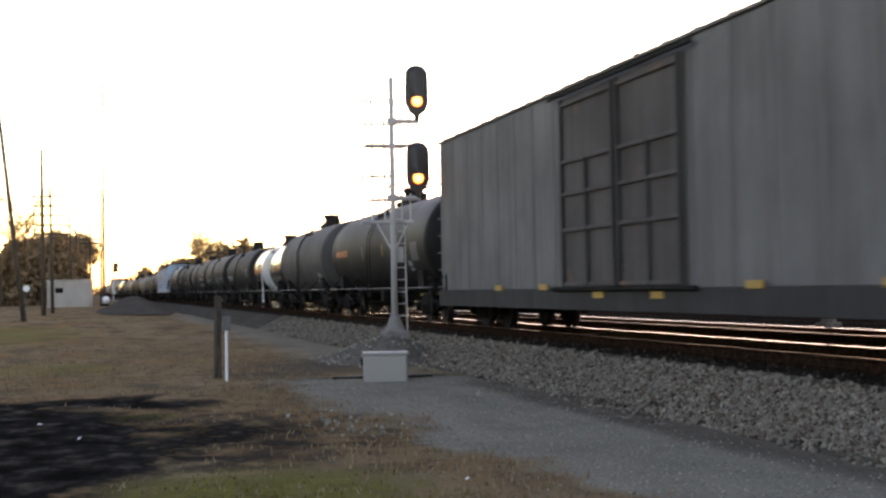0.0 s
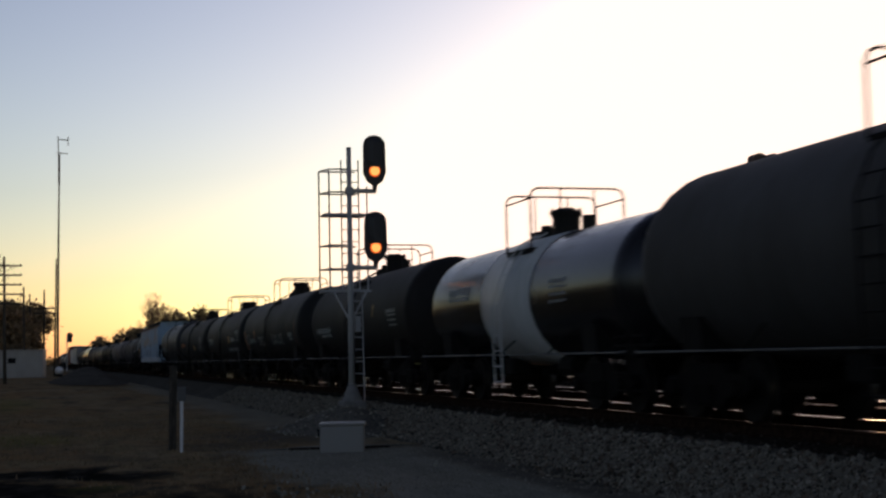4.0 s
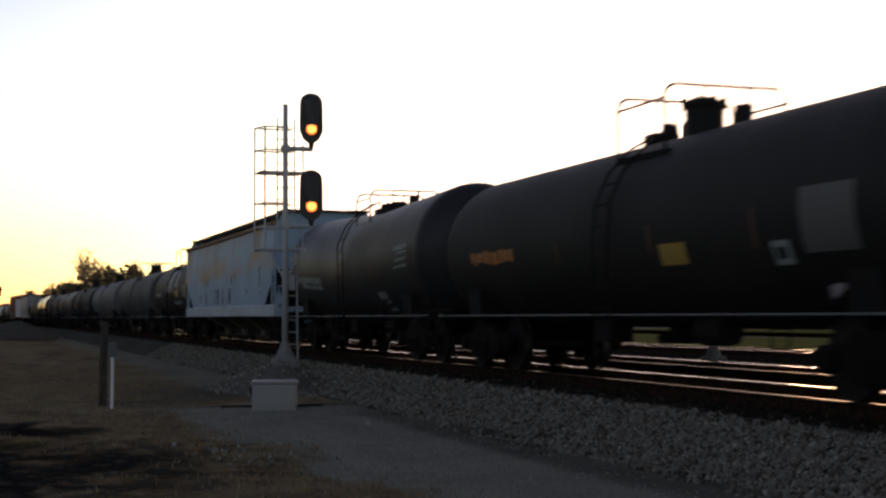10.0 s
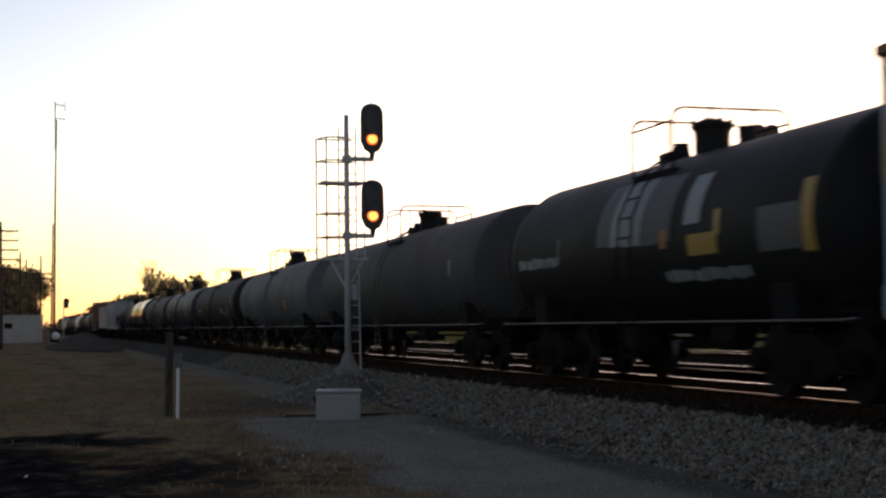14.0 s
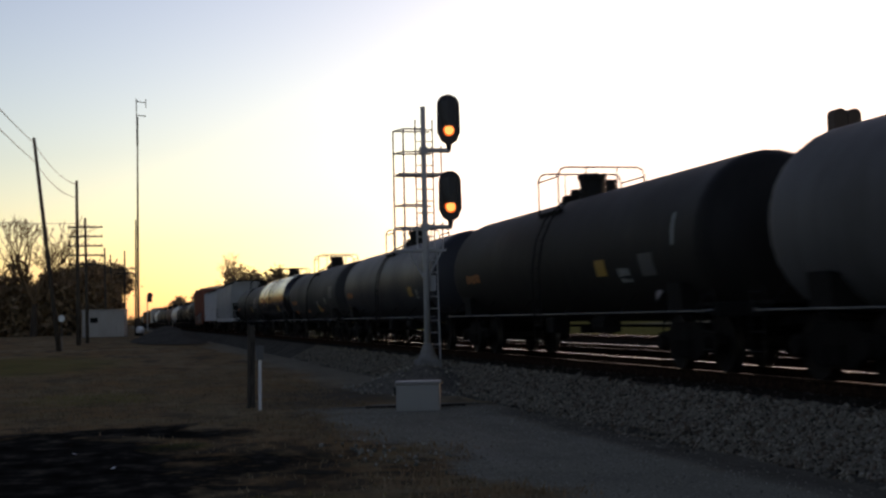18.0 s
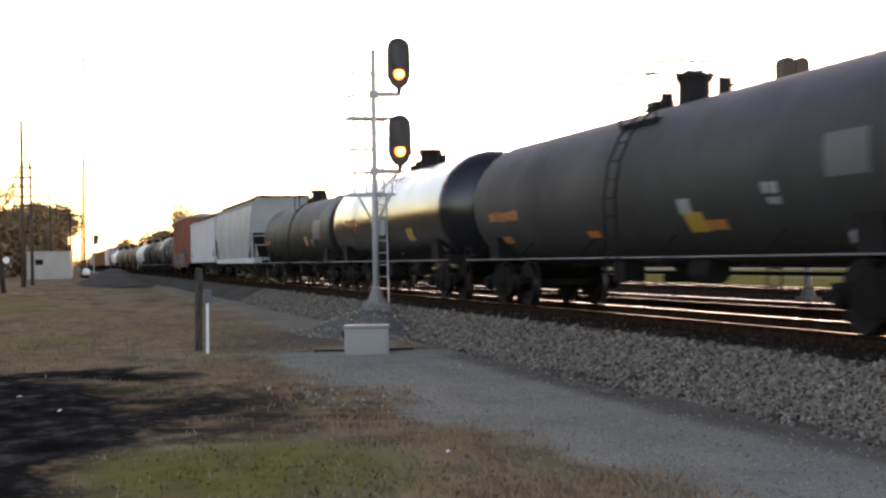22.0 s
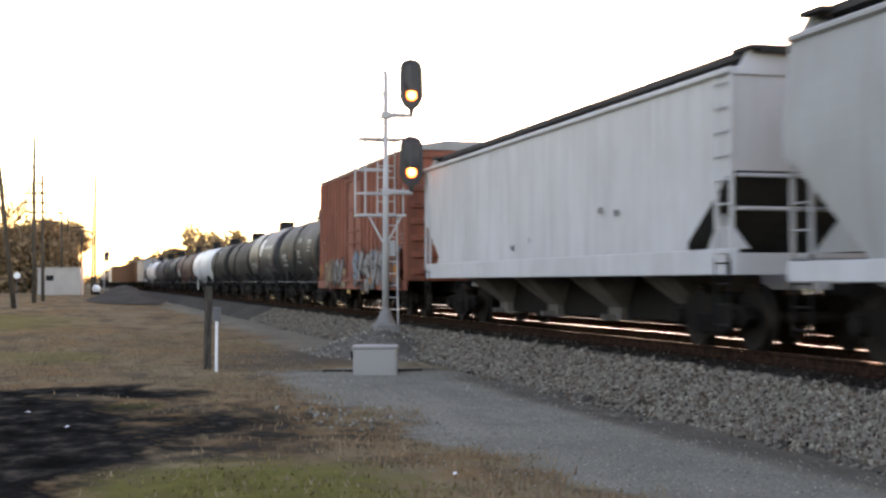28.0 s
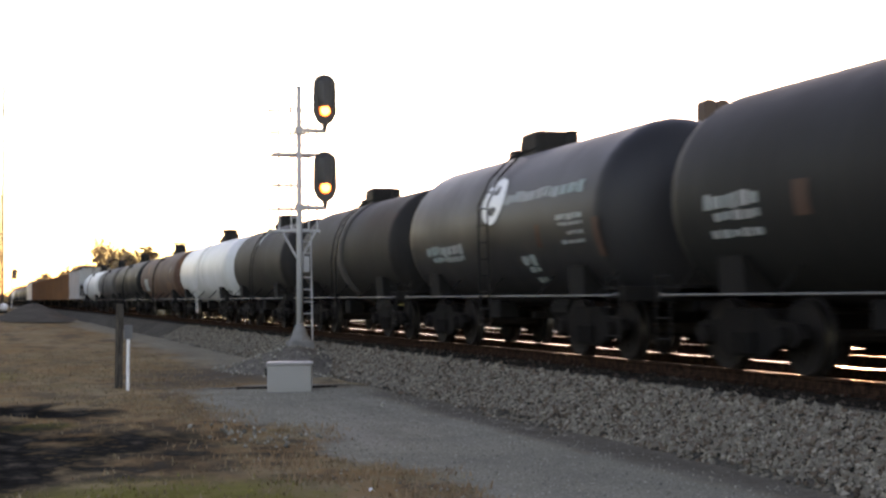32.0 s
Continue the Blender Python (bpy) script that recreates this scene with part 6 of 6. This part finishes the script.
def gondola_car(s0, s1, colour, label, top=3.5):
    car = tagged(new("gondola_car"), label, "gondola car", "cars of the freight train")
    h, w, mt = (s1 - s0) / 2, 1.55, CAR_PAINT[colour]
    bm = bmesh.new()
    for s in (-1, 1):
        x0, x1 = sorted((s * w, s * (w - 0.06)))
        box(bm, x0, x1, -h, h, 1.0, top)
        y0, y1 = sorted((s * h, s * (h - 0.06)))
        box(bm, -w + 0.06, w - 0.06, y0, y1, 1.0, top)
    box(bm, -w + 0.06, w - 0.06, -h + 0.06, h - 0.06, 1.0, 1.08)
    part("body", bm, mt, car)
    rb = bmesh.new()
    box(rb, -0.05, 0.05, -0.07, 0.07, 1.0, top - 0.02, 0.02)
    rm = mesh_of("side_post", rb, mt)
    for s in (-1, 1):
        k = int(h * 2 / 1.2)
        for i in range(k + 1):
            put("side_post", rm, car, pose(s * (w + 0.052), -h + 0.1 + (2 * h - 0.2) * i / k, 0))
        bm = bmesh.new()
        x0, x1 = sorted((s * (w - 0.08), s * (w + 0.1)))
        box(bm, x0, x1, -h, h, top, top + 0.1, 0.02)
        part("top_chord", bm, mt, car)
    bm = bmesh.new()
    box(bm, -0.25, 0.25, -h, h, 0.7, 0.99, 0.02)
    part("underframe", bm, M_UNDER, car)
    running_gear(car, h - 1.6, h + 0.15)
    CARS.append((car, (s0 + s1) / 2))
    return car


# ---- the train, front to rear; s is the distance along it ----
box_car(8.38, 32.7, "boxgrey", "long dull grey box car with two browned sliding doors", 4.53, 0.88, ((-2.4, 0.11), (0.25, 2.85)), 0.6, 1, plain_panels=True)
tank_car(35.17, 49.89, "black", "black tank car with an orange stencil and crown railing", seed=3, marks=(("orange", 4.08, 5, 2.0), ("plate", 1.33, 5, 0.09, 17, "w"), ("plate", -1.88, 4, 0.09, 15, "y"), ("plate", -4.67, 5, 0.1, 17, "b"), ("plate", -6.46, 1, 0.85, 21, "g"), ("white", -5.46, -19, 0.4, 2), ("dia", -5.98, -36)), r=1.43, zc=2.22)
tank_car(52.27, 64.14, "grey", "weathered grey tank car with a dark ladder", seed=4, marks=(("white", -4.94, -24, 0.7, 2), ("dia", -4.37, -34)), r=1.45, zc=2.23, rail_height=0.72)
tank_car(65.57, 76.31, "gloss", "short glossy black tank car with a broad white band", seed=5, band=(-1.4, 1.6, "white"), rail_colour="white", marks=(("panel", -3.23, 12), ("white", 2.47, 18, 1.5, 2)), r=1.29, zc=2.05, rail_height=0.85)
tank_car(78.58, 91.31, "soot", "sooty black tank car with white lettering", seed=6, marks=(("white", 3.23, -8, 2.2, 2), ("ytick", -2.85, 12), ("panel", -5.32, 4)), rail_height=0.75)
tank_car(93.88, 107.75, "satin", "dark tank car with faded white graffiti", seed=7, marks=(("plate", 6.27, 3, 0.2, 34, "o"), ("scrawl", 5.22, -3, 1.05, 20), ("white", 3.61, -11, 1.5, 1), ("plate", 3.56, 2, 0.12, 17, "o"), ("scrawl", 1.14, -8, 1.6, 20), ("scrawl", -3.42, -6, 2.4, 22), ("plate", -4.75, 4, 0.1, 16, "b"), ("white", -5.61, -8, 0.7, 2), ("plate", -6.37, 8, 0.18, 34, "b"), ("dia", -5.32, -36)), r=1.41, zc=2.18, rail_height=0.66)
tank_car(109.36, 122.38, "satin", "black tank car with a yellow placard", seed=8, dome_box=True, marks=(("white", 3.89, 0, 1.6, 2), ("plate", -2.94, -1, 0.55, 13, "y"), ("white", -4.75, -4, 1.3, 1), ("panel", -6.08, 8), ("plate", -6.29, 19, 0.13, 26, "b"), ("white", -5.13, -24, 3.4, 1), ("tick", 0.95, 10), ("plate", -3.42, 8, 0.09, 15, "w"), ("dia", -5.13, -36)), r=1.41, zc=2.18, rail_height=0.66)
tank_car(124.66, 138.62, "soot", "sooty black tank car with an orange stencil", seed=9, marks=(("orange", 3.61, -2, 2.0), ("plate", 1.76, -3, 0.1, 13, "b"), ("plate", -1.33, 0, 0.09, 16, "b"), ("plate", -2.23, -11, 0.7, 12, "y"), ("plate", -3.94, 2, 0.12, 20, "b"), ("plate", -4.56, -15, 0.36, 3, "w"), ("plate", -4.56, -24, 0.36, 3, "w"), ("plate", -4.56, -18, 0.09, 6, "w"), ("plate", -4.27, -18, 0.06, 6, "w"), ("plate", -5.84, 8, 1.0, 30, "g"), ("dia", -5.13, -40)), r=1.40, zc=2.17, mw=-0.3)
tank_car(140.43, 152.31, "sheen", "black funnel-flow tank car with white reporting marks", seed=10, funnel=True, top=SHORT_RAIL, marks=(("white", 2.28, -7, 2.7, 2), ("panel", -5.27, 9), ("plate", -5.61, 6, 0.16, 34, "b"), ("white", -3.18, -27, 0.42, 3), ("plate", -2.85, -4, 0.14, 20, "b"), ("dia", -4.46, -38)), r=1.46, zc=2.32, mh=0.12)
hopper_car(153.82, 171.78, "hopblue", "rust-streaked pale blue covered hopper", 3.76, 0.97, seed=11)
tank_car(173.2, 184.03, "black", "short black tank car with a faded white emblem", seed=12, marks=(("plate", 0.71, 44, 0.55, 44, "g"), ("plate", 0.21, 44, 0.52, 45, "w"), ("plate", -0.4, 44, 0.62, 46, "w"), ("plate", -0.95, 43, 0.55, 46, "g"), ("plate", -1.42, 42, 0.48, 44, "g"), ("plate", -2.33, 37, 0.5, 31, "w"), ("plate", -1.28, 5, 0.2, 11, "o"), ("plate", -2.8, 0, 0.85, 12, "y"), ("plate", -2.9, 12, 0.16, 14, "y"), ("plate", -4.89, 9, 1.0, 23, "g"), ("plate", -5.18, 20, 0.26, 36, "y"), ("dia", -3.89, -42), ("white", 2.99, -1, 1.9, 1), ("plate", 2.9, 10, 0.1, 16, "g"), ("plate", 5.7, 16, 0.12, 28, "b"), ("white", -3.52, -19, 2.4, 1)), r=1.40, zc=2.17)
tank_car(186.5, 203.03, "grey", "plain weathered grey tank car", seed=13, marks=(("tick", -6.46, 10),), rail_colour="grey")
tank_car(205.79, 222.32, "palegrey", "plain pale grey tank car", seed=14, marks=(("opanel", -3.99, -8),), rail_colour="palegrey", mw=0.9)
tank_car(224.79, 241.03, "soot", "dull black tank car with a yellow placard", seed=15, marks=(("orange", 5.42, -5, 1.2), ("plate", -3.85, -8, 0.55, 13, "y"), ("white", -4.99, -15, 0.5, 2), ("plate", -6.22, -7, 0.65, 17, "g"), ("plate", -7.22, 18, 0.1, 22, "w"), ("dia", -5.94, -38)), mw=0.6)
tank_car(243.88, 260.41, "slate", "slate-blue tank car with a yellow placard", seed=16, marks=(("plate", -5.22, -9, 0.58, 13, "y"), ("white", -6.06, -13, 0.28, 2), ("plate", -7.52, 11, 0.1, 16, "w"), ("dia", -6.46, -44), ("orange", 6.27, -6, 1.3)))
tank_car(263.17, 279.8, "dusk", "dusty dark grey tank car with faded orange stencils", seed=17, marks=(("orange", 5.32, -7, 1.9), ("plate", 6.22, -31, 0.6, 7, "o"), ("plate", 1.33, -31, 0.55, 6, "o"), ("plate", -2.58, -14, 0.42, 10, "w"), ("plate", -2.85, -23, 0.6, 14, "y"), ("plate", -3.47, -29, 0.62, 7, "o"), ("white", -5.18, -9, 0.38, 2), ("plate", -7.31, 11, 0.95, 22, "g"), ("dia", -6.55, -42)))
tank_car(282.45, 296.51, "gloss", "glossy black tank car reflecting the sky", seed=18, top=SHORT_RAIL, marks=(("orange", 3.04, 5, 1.75), ("yellow", -3.99, -15), ("white", -6.27, -37, 1.0, 1), ("tick", 6.55, 10)), r=1.44, zc=2.21, mw=-0.6)
tank_car(297.85, 314.85, "black", "black tank car with an orange stencil and a grey panel", seed=19, top=SHORT_RAIL, marks=(("orange", 6.55, -6, 1.6), ("plate", -1.76, -5, 0.1, 17, "b"), ("plate", 1.42, 3, 0.1, 18, "b"), ("plate", -3.66, -8, 0.6, 15, "y"), ("plate", -4.32, -10, 0.25, 10, "b"), ("white", -4.94, -12, 0.5, 2), ("plate", -6.6, 16, 1.6, 30, "g"), ("plate", -6.89, 14, 0.25, 33, "b"), ("dia", -5.98, -43)), mw=1.3)
hopper_car(317.6, 334.23, "hopgrey", "smooth grey bowed-side covered hopper", 3.95, 0.96, seed=20, bulge=0.13, outlets=3)
hopper_car(335.75, 352.85, "hopwhite", "off-white ribbed covered hopper", 3.82, seed=21, ribs=15, bulge=0.0)
box_car(354.75, 368.86, "boxred", "oxide-red ribbed box car with graffiti along its flank", 4.55, 1.0, ((-1.28, 1.3),), 0.62, 22, graffiti=True)
tank_car(370.8, 380.78, "satin", "short black tank car with white lettering", seed=23, top=PLAIN, dome_box=True, marks=(("white", 2.9, 0, 1.3, 3), ("plate", 1.85, 1, 0.3, 16, "b"), ("white", -0.95, 23, 0.65, 1), ("white", -1.0, 3, 0.6, 3), ("panel", -3.66, 18), ("white", -3.09, -26, 0.25, 2), ("plate", -4.37, 11, 0.18, 40, "b"), ("dia", -3.7, -40)), r=1.45, zc=2.22, mw=0.6)
tank_car(383.15, 392.65, "sheen", "short black tank car with a white round emblem and lettering", seed=24, top=PLAIN, dome_box=True, marks=(("disc", -0.24, 19, 0.52, 18), ("white", -4.18, 22, 3.4, 1), ("panel", -4.23, 2), ("white", 1.42, -9, 2.2, 2), ("white", -2.04, -22, 0.4, 3), ("plate", -2.52, -3, 0.18, 15, "b"), ("plate", -4.8, -3, 0.22, 24, "b"), ("dia", -3.7, -40)), r=1.45, zc=2.22, mw=0.6)
tank_car(394.55, 404.15, "soot", "short sooty tank car with a pale spill streak", seed=25, top=PLAIN, dome_box=True, band=(-0.5, 0.2, "grey"), mw=0.6)
tank_car(407.0, 415.83, "soot", "short dark tank car streaked with a pale spill", seed=26, top=PLAIN, dome_box=True, marks=(("big", 0.0, 60, 0.5),), mw=0.6)
tank_car(418.3, 431.22, "white", "white tank car with a grey lower ladder", seed=27, top=PLAIN, rail_colour="white", marks=(("tick", -0.95, 2),))
tank_car(433.69, 449.27, "brown", "rust-brown tank car with a pale lower patch", seed=28, marks=(("tick", -6.27, 20), ("big", 3.8, 0, 1.8)))
tank_car(451.75, 466.38, "black", "black tank car with white end ticks", seed=29, marks=(("tick", -6.65, 20), ("tick", 5.7, 20)))
tank_car(468.85, 482.05, "grey", "dusty grey tank car with crown railing", seed=30)
tank_car(484.61, 498.67, "white", "dusty white tank car with crown railing", seed=31)
hopper_car(500.57, 516.25, "hopgrey", "grey covered hopper in the tail of the train", 3.8, seed=32)
s_at = 518.15
for k in range(5):
    gondola_car(s_at, s_at + 14.8, "gonbrown", "high-sided rust-brown gondola car", 3.75)
    s_at += 16.7
for k, c in enumerate(("hopgrey", "black", "satin", "palegrey", "black", "white", "soot", "grey", "satin")):
    if c == "hopgrey":
        hopper_car(s_at, s_at + 16.1, c, "grey covered hopper far back in the train", 3.9, seed=60 + k)
        s_at += 18.5
    else:
        tank_car(s_at, s_at + 14.7, c, "tank car far back in the train", seed=60 + k)
        s_at += 17.6


# ---- what moves ----
def motions():
    for car, s in CARS:
        rows = []
        for k in range(17):
            t = 2.0 * k
            y = s - V * t
            turn = math.degrees(math.atan((bend(y + 5) - bend(y - 5)) / 10))
            rows.append((t, pose(XC - bend(y), y, RAIL, 0, 0, turn)))
        walk(car, rows)
    spin = V / 0.457
    for k, sets in WHEELS.items():
        first = sets[0]
        walk(first, [(f / FPS, pose(0, k * 0.89, 0.457, math.degrees(spin * f / FPS) % 360)) for f in range(int(32 * FPS) + 1)])
        keys = first.animation_data
        for w in sets[1:]:
            w.rotation_mode = "QUATERNION"
            w.animation_data_create()
            w.animation_data.action = keys.action
            w.animation_data.action_slot = keys.action_slot


motions()
